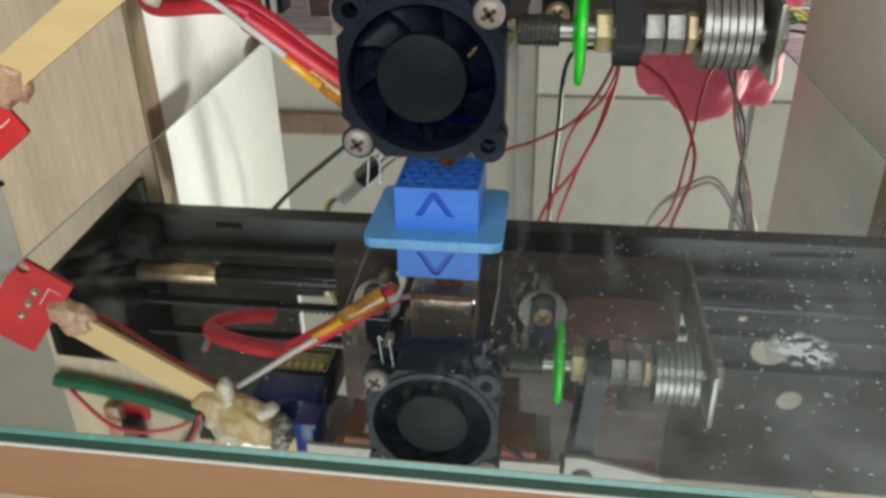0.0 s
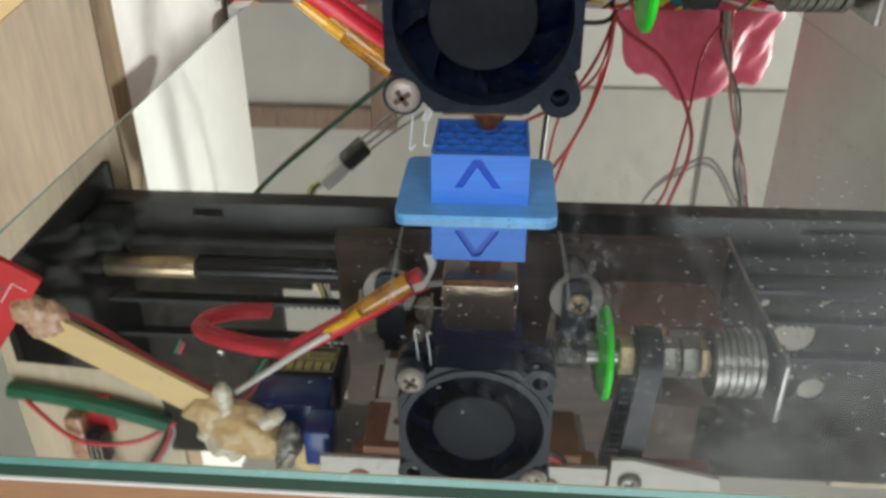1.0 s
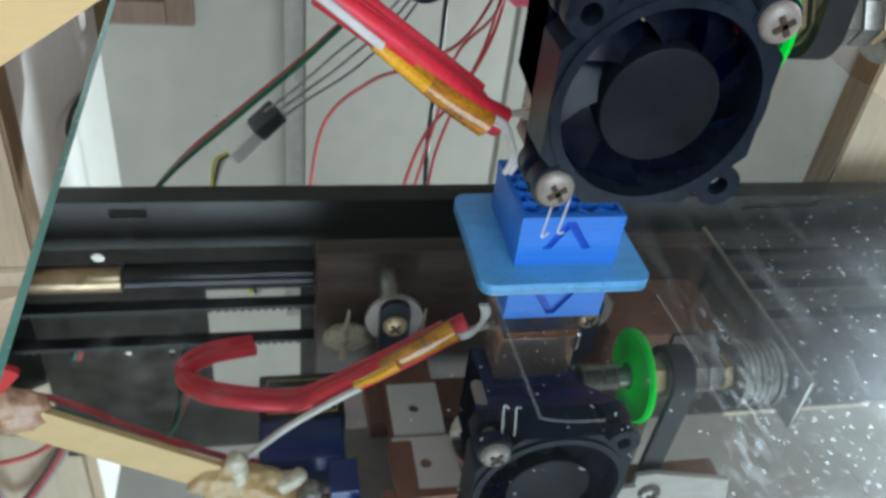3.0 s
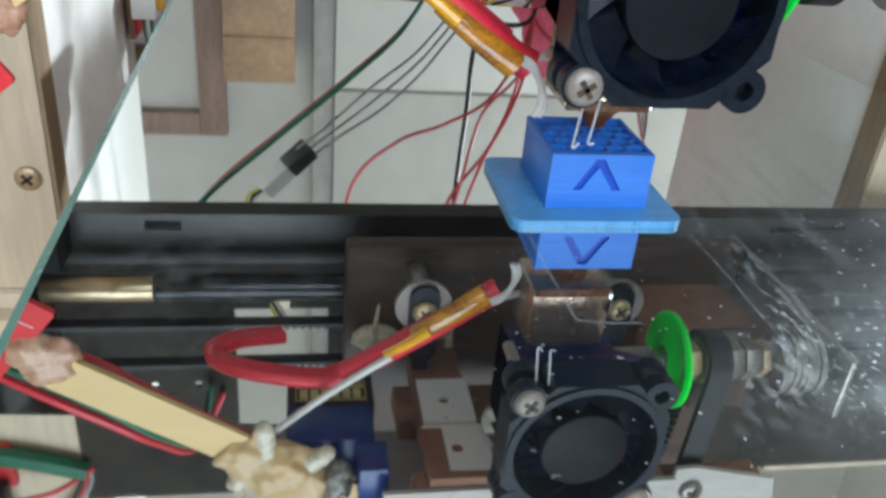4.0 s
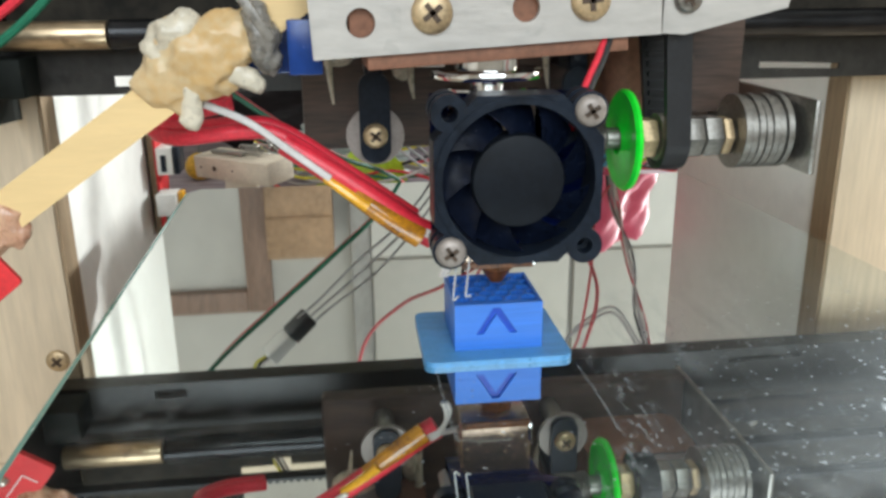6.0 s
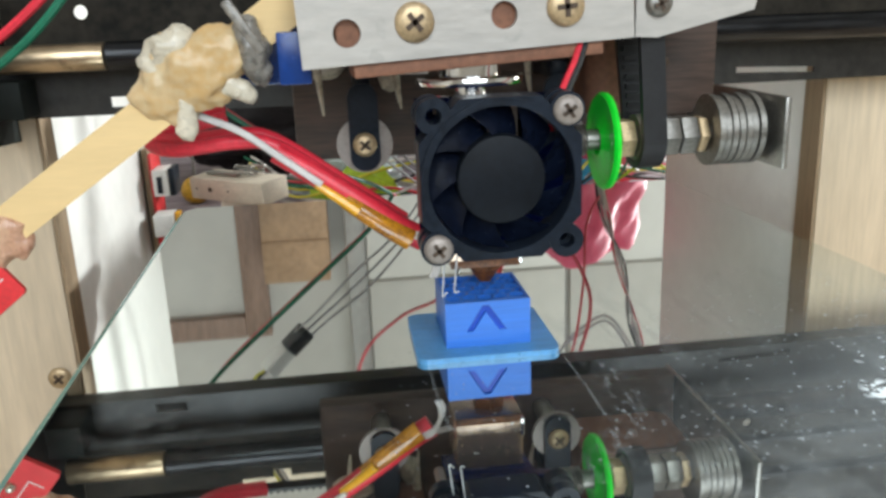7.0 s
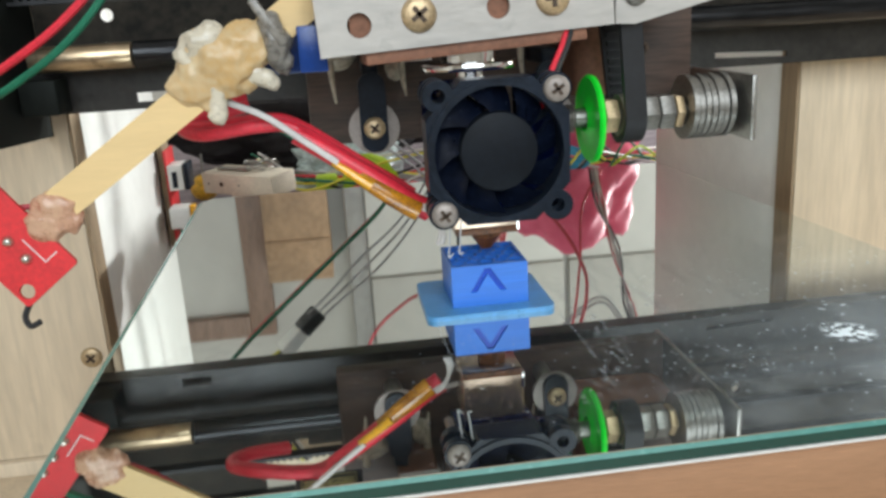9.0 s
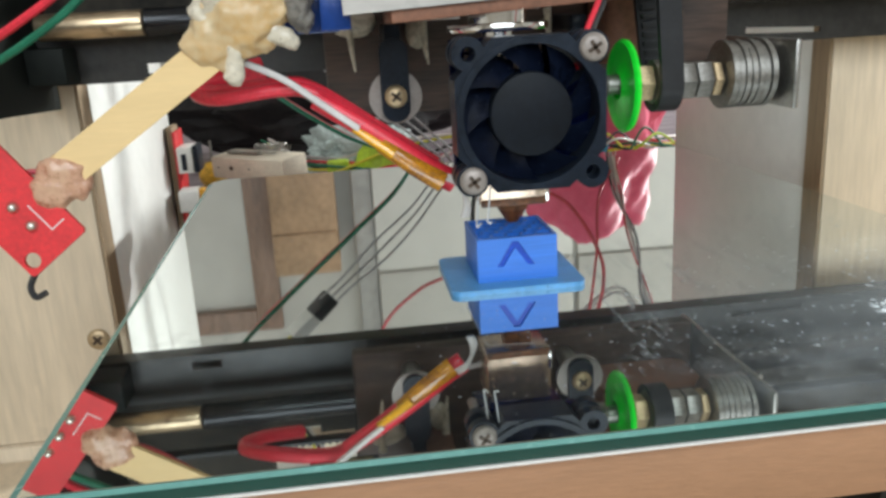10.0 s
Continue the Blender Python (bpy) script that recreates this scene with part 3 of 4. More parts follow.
res = thing("dried_residue", (0.001, -0.03 + BY, 0.0002), "thin pale dried outline of an older print on the mirror", "residue")
for pts in ([(-0.0180, -0.009), (-0.0178, -0.025), (-0.0172, -0.043)], [(-0.0172, -0.043), (-0.012, -0.0442), (-0.005, -0.0444)], [(0.0196, -0.0436), (0.0199, -0.026), (0.0193, -0.010)]):
    b = tube([(x, y + BY, 0.00022) for x, y in pts], 0.00034, 6)
    for vtx in b.verts:
        vtx.co.z = max(0.0002, 0.0002 + (vtx.co.z - 0.0002) * 0.5)
    put("bead", b, M["residue"], res)

lmat = thing("lime_mat", (0.12, 0.0, -0.108), "lime green plastic mat on the base board", "mat")
put("sheet", box(0.085, 0.155, -0.04, 0.03, -0.1079, -0.1040, 0.001), M["lime"], lmat)


# ---- printed piece ----
pr = thing("printed_block", (0, 0.012 + BY, 0.0), "unfinished blue printed block with honeycomb inside on a raft", "printed block")
put("raft", prism([(x, y + BY) for x, y in rounded(-0.0207, 0.0192, -0.0066, 0.0292, 0.0032)], 0.0015, Matrix.Translation((0, 0, 0.0002))), M["blue_raft"], pr, "lighter translucent blue raft")
W2, HT = 0.012, 0.0149
put("body", box(-W2, W2, 0.0009 + BY, 0.024 + BY, 0.0017, 0.0125, 0.0003), M["blue_print"], pr)
lam = [(0.0003, 0.0137), (-0.0016, 0.0137), (-0.0062, 0.0062), (-0.0042, 0.0062), (-0.0007, 0.0118), (0.0032, 0.0062), (0.0052, 0.0062)]
put("front_wall", prism([(-W2, 0.0017), (W2, 0.0017), (W2, HT), (-W2, HT)], 0.0009, Matrix.Translation((0, 0.0009 + BY, 0)) @ FRONT, [lam]), M["blue_print"], pr, "front wall with an engraved pointed mark", smooth=False)
# floor of the mark, with the recess shade put into its colour
put("mark_floor", box(-0.0068, 0.0058, 0.00085 + BY, 0.0012 + BY, 0.0058, 0.0140), M["blue_recess_shade"], pr)
for c in ((-W2, -W2 + 0.0009, 0.0009, 0.024), (W2 - 0.0009, W2, 0.0009, 0.024), (-W2 + 0.0009, W2 - 0.0009, 0.0231, 0.024), (-W2 + 0.0009, W2 - 0.0009, 0.0009, 0.0016)):
    put("side_wall", box(c[0], c[1], c[2] + BY, c[3] + BY, 0.0125, HT), M["blue_print"], pr)
b = bmesh.new()
CELL, TOPZ, LOWZ = 0.0026, HT - 0.0003, 0.0125
seen, RX, RY = set(), W2 - 0.0009, 0.0105
for row in range(-5, 6):
    for colm in range(-5, 6):
        cx, cy = (colm + 0.5 * (row % 2)) * CELL * 1.732, row * CELL * 1.5
        ring6 = [(cx + CELL * math.sin(math.pi / 3 * k), cy + CELL * math.cos(math.pi / 3 * k)) for k in range(6)]
        for k in range(6):
            (xa, ya), (xb, yb) = ring6[k], ring6[(k + 1) % 6]
            key = (round((xa + xb) * 1e5), round((ya + yb) * 1e5))
            if key in seen:
                continue
            seen.add(key)
            t0, t1 = 0.0, 1.0   # the wall is cut off at the sides of the block
            for p0, dd, lim in ((xa, xb - xa, RX), (-xa, xa - xb, RX), (ya, yb - ya, RY), (-ya, ya - yb, RY)):
                if abs(dd) < 1e-9:
                    if p0 > lim:
                        t1 = -1.0
                elif dd > 0:
                    t1 = min(t1, (lim - p0) / dd)
                else:
                    t0 = max(t0, (lim - p0) / dd)
            if t1 - t0 < 0.02:
                continue
            xa, ya, xb, yb = xa + (xb - xa) * t0, ya + (yb - ya) * t0, xa + (xb - xa) * t1, ya + (yb - ya) * t1
            d = Vector((xb - xa, yb - ya)).normalized() * 0.00030
            vs = []
            for px, py in ((xa - d.x - d.y, ya - d.y + d.x), (xb + d.x - d.y, yb + d.y + d.x), (xb + d.x + d.y, yb + d.y - d.x), (xa - d.x + d.y, ya - d.y - d.x)):
                top = TOPZ + 0.0002 * math.sin(px * 900 + py * 1300)
                vs.append([b.verts.new((px, py + 0.0124 + BY, z)) for z in (LOWZ, top)])
            b.faces.new([v[1] for v in vs])
            for i in range(4):
                b.faces.new((vs[i][0], vs[(i + 1) % 4][0], vs[(i + 1) % 4][1], vs[i][1]))
tagged(put("infill", b, M["blue_print"], pr, "honeycomb infill of thin blue walls", smooth=False), kind="stuff")

# ---- print head, all in the head's own x plus HX ----
def X(x):
    return x + HX


carriage = thing("print_carriage", (X(0.003), 0.062, 0.0457), "brown laminate carriage board hanging on the rail", "carriage")
put("board", box(X(-0.0648), X(0.0715), 0.058, 0.066, 0.0457, 0.178, 0.001), M["laminate"], carriage)
put("rail_hook", box(X(-0.05), X(0.06), 0.0662, 0.0870, 0.0875, 0.132, 0.001), M["laminate"], carriage)
put("block", prism(rounded(X(0.027), X(0.0665), 0.030, 0.0575, 0.006), 0.03, Matrix.Translation((0, 0, 0.060))), M["mdf"], carriage, "orange-brown wooden block")
put("facing", box(X(0.0475), X(0.0668), 0.0282, 0.0297, 0.0590, 0.0905, 0.0004), M["laminate"], carriage, "dark brown laminate facing")
cross_screw(carriage, "screw", (X(0.05), 0.030, 0.075), 0.003, M["recess"], 10)
put("side_bracket", box(X(0.0718), X(0.0735), -0.006, 0.070, 0.0465, 0.0665, 0.0005), M["steel"], carriage, "grey sheet-steel bracket")
for px in (-0.0427, 0.0185):
    w = put("washer", ring((X(px), 0.0362, 0.0536), "y", 0.0087, 0.0022, 0.0016), M["screw_white"], carriage, "large pale washer")
    put("spacer", cyl((X(px), 0.0475, 0.0536), "y", 0.0035, 0.021, 20), M["steel"], carriage)
    tab = rounded(X(px) - 0.0046, X(px) + 0.0046, 0.0457, 0.0725, 0.0044)
    put("strap", prism(tab, 0.002, Matrix.Translation((0, 0.0354, 0)) @ FRONT), M["black_plastic"], carriage, "black plastic strap")
    put("strap_root", box(X(px) - 0.0026, X(px) + 0.0026, 0.034, 0.058, 0.0715, 0.0765, 0.0005), M["black_plastic"], carriage)
    cross_screw(carriage, "screw", (X(px), 0.0333, 0.0540), 0.0037, M["brass"], -4, "brass cross-head screw")
for gx, gz, gl in ((-0.056, 0.0795, 0.018), (-0.031, 0.0745, 0.012), (0.012, 0.078, 0.014)):
    g = tube([(X(gx), 0.050, gz + 0.004), (X(gx) + 0.0004, 0.0495, gz - gl * 0.5), (X(gx) + 0.0012, 0.049, gz - gl)], 0.0011, 8, ends=(1.4, 0.35))
    put("glue_drip", g, M["glue_clear"], carriage, "drip of clear hot glue")
put("glue_patch", lump((X(-0.0545), 0.0535, 0.0775), (0.0080, 0.0045, 0.0048), 3, 0.10), M["glue_clear"], carriage, "patch of clear hot glue")
put("glue_patch", lump((X(-0.033), 0.0550, 0.0735), (0.0035, 0.0030, 0.006), 5, 0.12), M["glue_clear"], carriage)

# aluminium angle with its wooden strip
alu = thing("aluminium_bracket", (X(-0.016), 0.0, 0.077), "drilled pale aluminium angle screwed to a wooden strip", "bracket")
TILT = Matrix.Translation((X(-0.016), -0.0100, 0.0905)) @ Matrix.Rotation(radians(-2.9), 4, "Y") @ Matrix.Rotation(radians(3.0), 4, "Z")
ah = [circle(-0.0309, -0.0008, 0.0034), circle(0.0085, 0.0001, 0.0034)]
put("plate", prism([(-0.0425, -0.0084), (0.0425, -0.0084), (0.0425, 0.0125), (-0.0425, 0.0125)], 0.0016, TILT @ FRONT, ah), M["aluminium"], alu, smooth=False)
b = box(-0.0425, 0.0425, 0.0, 0.045, 0.0110, 0.0125, 0.0003)
b.transform(TILT)
put("top_flange", b, M["aluminium"], alu)
b = box(-0.0300, 0.0345, -0.0002, 0.020, -0.0118, -0.0086, 0.0003)
b.transform(TILT)
put("wood_strip", b, M["mdf"], alu, "reddish-brown wooden strip")
b = box(-0.0335, 0.0395, 0.0004, 0.006, -0.0084, 0.0108, 0.0003)
b.transform(TILT)
put("backing", b, M["mdf"], alu, "reddish-brown wood behind the holes")
for sx, sz, tl in ((-0.0142, 0.0004, 8), (0.0243, 0.0008, 40)):
    v = TILT @ Vector((sx, -0.0017, sz))
    cross_screw(alu, "screw", tuple(v), 0.0049, M["brass"], tl, "brass cross-head screw")
put("side_strap", prism([(X(0.0285), 0.0842), (X(0.0345), 0.0838), (X(0.0610), 0.0900), (X(0.0640), 0.1030), (X(0.0285), 0.1030)], 0.0016, Matrix.Translation((0, -0.0040, 0)) @ FRONT), M["aluminium"], alu, "pale aluminium strap", smooth=False)
cross_screw(alu, "screw", (X(0.0345), -0.0057, 0.0925), 0.0036, M["steel"], 20)
put("strap_block", box(X(0.0270), X(0.0600), -0.0038, 0.0050, 0.0920, 0.1030, 0.0004), M["mdf"], alu)
b = box(-0.03, 0.03, 0.040, 0.0578, 0.0030, 0.0108, 0.0005)
b.transform(TILT)
put("carrier", b, M["mdf"], alu)

for x0, x1, y0, y1, hx, hy in ((-0.0450, -0.0268, -0.0085, 0.0098, -0.0362, 0.0), (-0.0440, -0.0285, 0.0112, 0.0310, -0.0368, 0.0210)):
    b = prism([(X(x0), y0), (X(x1), y0), (X(x1), y1), (X(x0), y1)], 0.0012, Matrix.Translation((0, 0, 0.0775)), [circle(X(hx), hy, 0.0017, 16)])
    put("under_plate", b, M["white_panel"], alu, "pale plate with a bolt hole", smooth=False)
put("under_block", box(X(-0.0435), X(-0.0290), 0.0115, 0.0560, 0.0788, 0.0930, 0.0004), M["mdf"], alu)

# hot end
hot = thing("hot_end", (X(-0.0125), 0.006, 0.0155), "printer hot end with chrome heat sink and metal heater block", "hot end")
HC = (X(-0.0142), 0.0040)
put("heat_sink_core", cyl((HC[0], HC[1], 0.060), "z", 0.0045, 0.044, 28), M["chrome"], hot)
for k in range(11):
    put("fin", cyl((HC[0], HC[1], 0.0445 + k * 0.0026), "z", 0.0108, 0.0011, 40), M["chrome"], hot)
b = cyl((HC[0], HC[1], 0.0746), "z", 0.0146, 0.0022, 48, bevel=0.0006)
cyl((HC[0], HC[1], 0.0780), "z", 0.0085, 0.0046, 32, bm=b)
cyl((HC[0], HC[1], 0.0798), "z", 0.0138, 0.0014, 40, bm=b)
put("collar", b, M["chrome"], hot, "polished mounting collar")
# bare metal block, no tape on it
put("heater_block", box(X(-0.0225), X(-0.0021), -0.0035, 0.0135, 0.0238, 0.0405, 0.0008), M["block_metal"], hot, "semi-gloss brownish metal heater block")
b = box(X(-0.0222), X(-0.0026), -0.0040, -0.0030, 0.0234, 0.0256, 0.0004)
put("burnt_edge", b, M["burnt"], hot, "brown burnt plastic along the edge")
put("corner_clip", box(X(-0.0030), X(-0.0019), -0.0045, -0.0025, 0.0242, 0.0300, 0.0003), M["chrome"], hot)
NZ = (X(-0.0110), 0.0064)
b = cyl((NZ[0], NZ[1], 0.0222), "z", 0.0050, 0.0034, 6)
cyl((NZ[0], NZ[1], 0.0184), "z", 0.0018, 0.0042, 24, r2=0.0046, bm=b)
put("nozzle", b, M["burnt"], hot, "brass nozzle caked in brown burnt plastic")
put("heat_break", cyl((HC[0], HC[1], 0.041), "z", 0.0028, 0.006, 16), M["steel"], hot)

# fan
FX, FZ, FY = X(-0.0123), 0.0531, -0.0195
fan = thing("cooling_fan", (FX, FY, 0.033), "small black square cooling fan screwed to a blue duct", "fan")
o = 0.0160
q, c8 = 0.0197, 0.0100
octo = [(-q + c8, -q), (q - c8, -q), (q, -q + c8), (q, q - c8), (q - c8, q), (-q + c8, q), (-q, q - c8), (-q, -q + c8)]
put("housing", prism([(FX + x, FZ + z) for x, z in octo], 0.0098, Matrix.Translation((0, FY, 0)) @ FRONT, [circle(FX, FZ, 0.0179, 56)]), M["black_plastic"], fan)
put("rim", ring((FX, FY - 0.0098, FZ), "y", 0.0196, 0.0178, 0.0014, 56), M["black_plastic"], fan)
for sx, sz in ((-1, -1), (1, -1), (1, 1), (-1, 1)):
    b = ring((FX + sx * o, FY - 0.0018, FZ + sz * o), "y", 0.0043, 0.0019, 0.0036, 20)
    ring((FX + sx * o, FY - 0.0083, FZ + sz * o), "y", 0.0043, 0.0019, 0.0034, 20, bm=b)
    put("mounting_lug", b, M["black_plastic"], fan)
hub = put("hub", cyl((FX, FY - 0.0055, FZ), "y", 0.0108, 0.0084, 48, bevel=0.0007), M["fan_hub"], fan, "matt black hub")
for k in range(9):
    b = bmesh.new()
    rows = []
    for i in range(6):
        r = 0.0104 + i * 0.00142
        row = []
        for j in range(5):
            a = 2 * math.pi * k / 9 + (j / 4 - 0.5) * 0.66 + i * 0.06
            row.append(b.verts.new((FX + r * math.cos(a), FY - 0.0030 - 0.0050 * j / 4, FZ + r * math.sin(a))))
        rows.append(row)
    for u, v in zip(rows, rows[1:]):
        for j in range(4):
            b.faces.new((u[j], u[j + 1], v[j + 1], v[j]))
    ext = bmesh.ops.solidify(b, geom=list(b.faces), thickness=0.0006)
    put("blade", b, M["fan_blade"], fan)
for a in (90, 210, 330):
    b = box(0.0098, 0.0185, -0.0011, 0.0, -0.0011, 0.0011)
    b.transform(Matrix.Translation((FX, FY - 0.0001, FZ)) @ Matrix.Rotation(radians(a), 4, "Y"))
    put("strut", b, M["black_plastic"], fan)
for sx, sz in ((-1, -1), (1, 1)):
    cross_screw(fan, "screw", (FX + sx * o, FY - 0.0101, FZ + sz * o), 0.0036, M["screw_white"], 12, "pale cross-head screw")
    put("screw_shaft", cyl((FX + sx * o, FY + 0.001, FZ + sz * o), "y", 0.0015, 0.0218, 12), M["screw_white"], fan)
# duct from the heat sink to the fan
b = bmesh.new()
l1 = [b.verts.new((FX + x, FY + 0.0003, FZ + z)) for x, z in ((-0.0194, -0.0188), (0.0194, -0.0188), (0.0194, 0.0194), (-0.0194, 0.0194))]
l2 = [b.verts.new((FX + x, FY + 0.0125, FZ + z)) for x, z in ((-0.0135, -0.0135), (0.0125, -0.0135), (0.0125, 0.0165), (-0.0135, 0.0165))]
l3 = [b.verts.new((FX + x, FY + 0.0300, FZ + z)) for x, z in ((-0.0135, -0.0105), (0.0125, -0.0105), (0.0125, 0.0165), (-0.0135, 0.0165))]
for u, v in ((l1, l2), (l2, l3)):
    for i in range(4):
        b.faces.new((u[i], u[(i + 1) % 4], v[(i + 1) % 4], v[i]))
bmesh.ops.solidify(b, geom=list(b.faces), thickness=0.0012)
put("duct", b, M["duct"], fan, "dark blue printed duct", smooth=False)
for k, (dx, m) in enumerate(((0.0, "red_wire"), (0.0013, "black_wire"))):
    put("lead", tube([(FX + 0.0140 + dx, FY - 0.002, FZ + 0.0105), (FX + 0.0185 + dx, FY + 0.004, FZ + 0.0190), (FX + 0.0240 + dx, FY + 0.010, FZ + 0.0275), (FX + 0.0270 + dx, FY + 0.016, FZ + 0.0360), (FX + 0.026 + dx, FY + 0.03, FZ + 0.043)], 0.00095, 8), M[m], fan)

# tension bolt with the green wheel
AY, AZ = 0.0086, 0.0555
bolt = thing("tension_bolt", (X(0.04), AY, 0.0465), "steel bolt with washers, nuts and a bright green disc", "bolt")
put("shaft", cyl((X(0.041), AY, AZ), "x", 0.0030, 0.067, 20), M["steel"], bolt)
b = bmesh.new()
seg = 24
loops = []
for k in range(21):
    r = (0.0046 if k % 2 else 0.0038) if 0 < k < 20 else 0.0036
    loops.append([b.verts.new((X(0.0075) + k * 0.0006, AY + r * math.cos(2 * math.pi * j / seg), AZ + r * math.sin(2 * math.pi * j / seg))) for j in range(seg)])
for u, v in zip(loops, loops[1:]):
    for j in range(seg):
        b.faces.new((u[j], u[(j + 1) % seg], v[(j + 1) % seg], v[j]))
b.faces.new(loops[0])
b.faces.new(loops[-1][::-1])
put("thumb_nut", b, M["steel"], bolt, "dull threaded nut")
b = bmesh.new()
prof = [(0.0040, -0.0004), (0.0075, 0.0006), (0.0105, 0.0009), (0.0132, 0.0005), (0.0140, 0.0013), (0.0138, 0.0024), (0.0105, 0.0032), (0.0060, 0.0034), (0.0032, 0.0033)]
seg = 48
loops = [[b.verts.new((X(0.0233) + h, AY + r * math.cos(2 * math.pi * k / seg), AZ - 0.0006 + r * math.sin(2 * math.pi * k / seg))) for k in range(seg)] for r, h in prof]
for u, v in zip(loops, loops[1:] + loops[:1]):
    for k in range(seg):
        b.faces.new((u[k], u[(k + 1) % seg], v[(k + 1) % seg], v[k]))
put("green_disc", b, M["green"], bolt, "bright green plastic disc")
for x0, x1, r, m in ((0.0288, 0.0333, 0.0058, "brass"), (0.0412, 0.0464, 0.0060, "steel"), (0.0468, 0.0518, 0.0060, "steel"), (0.0522, 0.0549, 0.0056, "brass")):
    put("nut", cyl((X((x0 + x1) / 2), AY, AZ), "x", r, x1 - x0, 6, bevel=0.0005), M[m], bolt, "hexagonal " + ("brass" if m == "brass" else "steel") + " nut")
for k in range(7):
    put("washer", ring((X(0.0564) + k * 0.00200, AY + 0.0002 * (k % 3), AZ + 0.0010 - 0.0003 * (k % 2)), "x", 0.0103 - 0.0003 * (k % 2), 0.0031, 0.0016, 40), M["steel"], bolt)
put("bolt_head", cyl((X(0.0755), AY, AZ), "x", 0.0050, 0.0036, 6, bevel=0.0005), M["steel"], bolt)
put("pulley", cyl((X(0.0372), AY, AZ), "x", 0.0066, 0.0068, 36), M["steel"], bolt)
# belt loop over the bolt
belt = thing("drive_belt", (X(0.037), AY, 0.047), "black rubber belt looped over the tension bolt", "belt")
outer, inner = [], []
for k in range(25):
    a = math.pi + math.pi * k / 24
    outer.append((AY + 0.0090 * math.cos(a), AZ + 0.0090 * math.sin(a)))
    inner.append((AY + 0.0070 * math.cos(a), AZ + 0.0070 * math.sin(a)))
outline = [(outer[0][0] - 0.004, 0.118)] + outer + [(outer[-1][0] + 0.004, 0.118), (inner[-1][0] + 0.004, 0.118)] + inner[::-1] + [(inner[0][0] - 0.004, 0.118)]
b = prism(outline, 0.0068, Matrix.Identity(4))
b.transform(Matrix(((0, 0, 1, 0), (1, 0, 0, 0), (0, 1, 0, 0), (0, 0, 0, 1))))
b.transform(Matrix.Translation((X(0.0338), 0, 0)))
for v in b.verts:
    v.co.x -= max(0.0, v.co.z - 0.06) * 0.10
put("band", b, M["rubber"], belt, smooth=False)
b = None
for k in range(22):
    z = 0.058 + k * 0.0027
    b = box(X(0.0345) - max(0, z - 0.06) * 0.10, X(0.0398) - max(0, z - 0.06) * 0.10, 0.0152, 0.0162, z, z + 0.0013, bm=b)
put("teeth", b, M["rubber"], belt)

# ---- servo with the probe arm ----
sv = thing("small_servo", (X(-0.070), 0.005, 0.0735), "small dark blue servo with a gold label", "servo")
put("case", box(X(-0.0832), X(-0.0590), 0.0030, 0.0178, 0.0755, 0.0900, 0.0008), M["servo_blue"], sv)
put("ear", box(X(-0.0640), X(-0.0560), -0.0085, 0.0028, 0.0762, 0.0890, 0.0004), M["servo_blue"], sv)
put("rear_case", box(X(-0.0832), X(-0.0578), 0.0182, 0.0370, 0.0765, 0.0900, 0.0008), M["servo_black"], sv)
lab = put("label", box(X(-0.0812), X(-0.0598), 0.0200, 0.0340, 0.0760, 0.0764), M["servo_black"], sv, "black and gold sticker")
for x0, x1, y0, y1 in ((-0.0808, -0.0602, 0.0334, 0.0337), (-0.0808, -0.0602, 0.0262, 0.0265), (-0.0808, -0.0602, 0.0203, 0.0206), (-0.0808, -0.0805, 0.0206, 0.0334), (-0.0605, -0.0602, 0.0206, 0.0334)):
    put("label_line", box(X(x0), X(x1), y0, y1, 0.0757, 0.0760), M["label_gold"], sv)
put("label_field", box(X(-0.0800), X(-0.0610), 0.0268, 0.0306, 0.0757, 0.0760), M["label_gold"], sv)
for k in range(6):
    put("label_bar", box(X(-0.0795) + k * 0.0031, X(-0.0772) + k * 0.0031, 0.0213, 0.0255, 0.0757, 0.0760), M["label_gold"], sv)
txt = bpy.data.curves.new("label_text", "FONT")
txt.body, txt.size, txt.extrude, txt.align_x, txt.align_y = "MICRO SERVO", 0.0030, 0.00005, "CENTER", "CENTER"
txt.materials.append(M["servo_black"])
to = new("label_text", txt)
to.matrix_world = Matrix.Translation((X(-0.0705), 0.0287, 0.07562)) @ Matrix.Rotation(radians(180), 4, "X")
bpy.context.view_layer.update()
tm = bpy.data.meshes.new_from_object(to)
tm.transform(to.matrix_world)
bpy.data.objects.remove(to)
to = new("label_text", tm)
under(to, sv)

arm = thing("probe_arm", (X(-0.118), -0.004, 0.015), "wooden stick glued to the servo carrying a red sensor board", "probe arm")
A0, A1 = Vector((X(-0.0560), -0.0006, 0.0985)), Vector((X(-0.1405), -0.004, 0.0405))
d = (A1 - A0).normalized()
up = Vector((0, -1, 0))
sd = d.cross(up).normalized()
b = bmesh.new()
L = (A1 - A0).length
pts = [(0, -0.0047), (L - 0.004, -0.0047), (L - 0.001, -0.003), (L, 0), (L - 0.001, 0.003), (L - 0.004, 0.0047), (0, 0.0047)]
mm = Matrix((( d.x, sd.x, up.x, A0.x), (d.y, sd.y, up.y, A0.y), (d.z, sd.z, up.z, A0.z), (0, 0, 0, 1)))
b = prism(pts, 0.0018, mm)
bmesh.ops.bevel(b, geom=[e for e in b.edges if e.calc_face_angle(0) > 0.6], offset=0.0003, segments=1, affect="EDGES")
put("stick", b, M["stick"], arm, "flat birch stick")
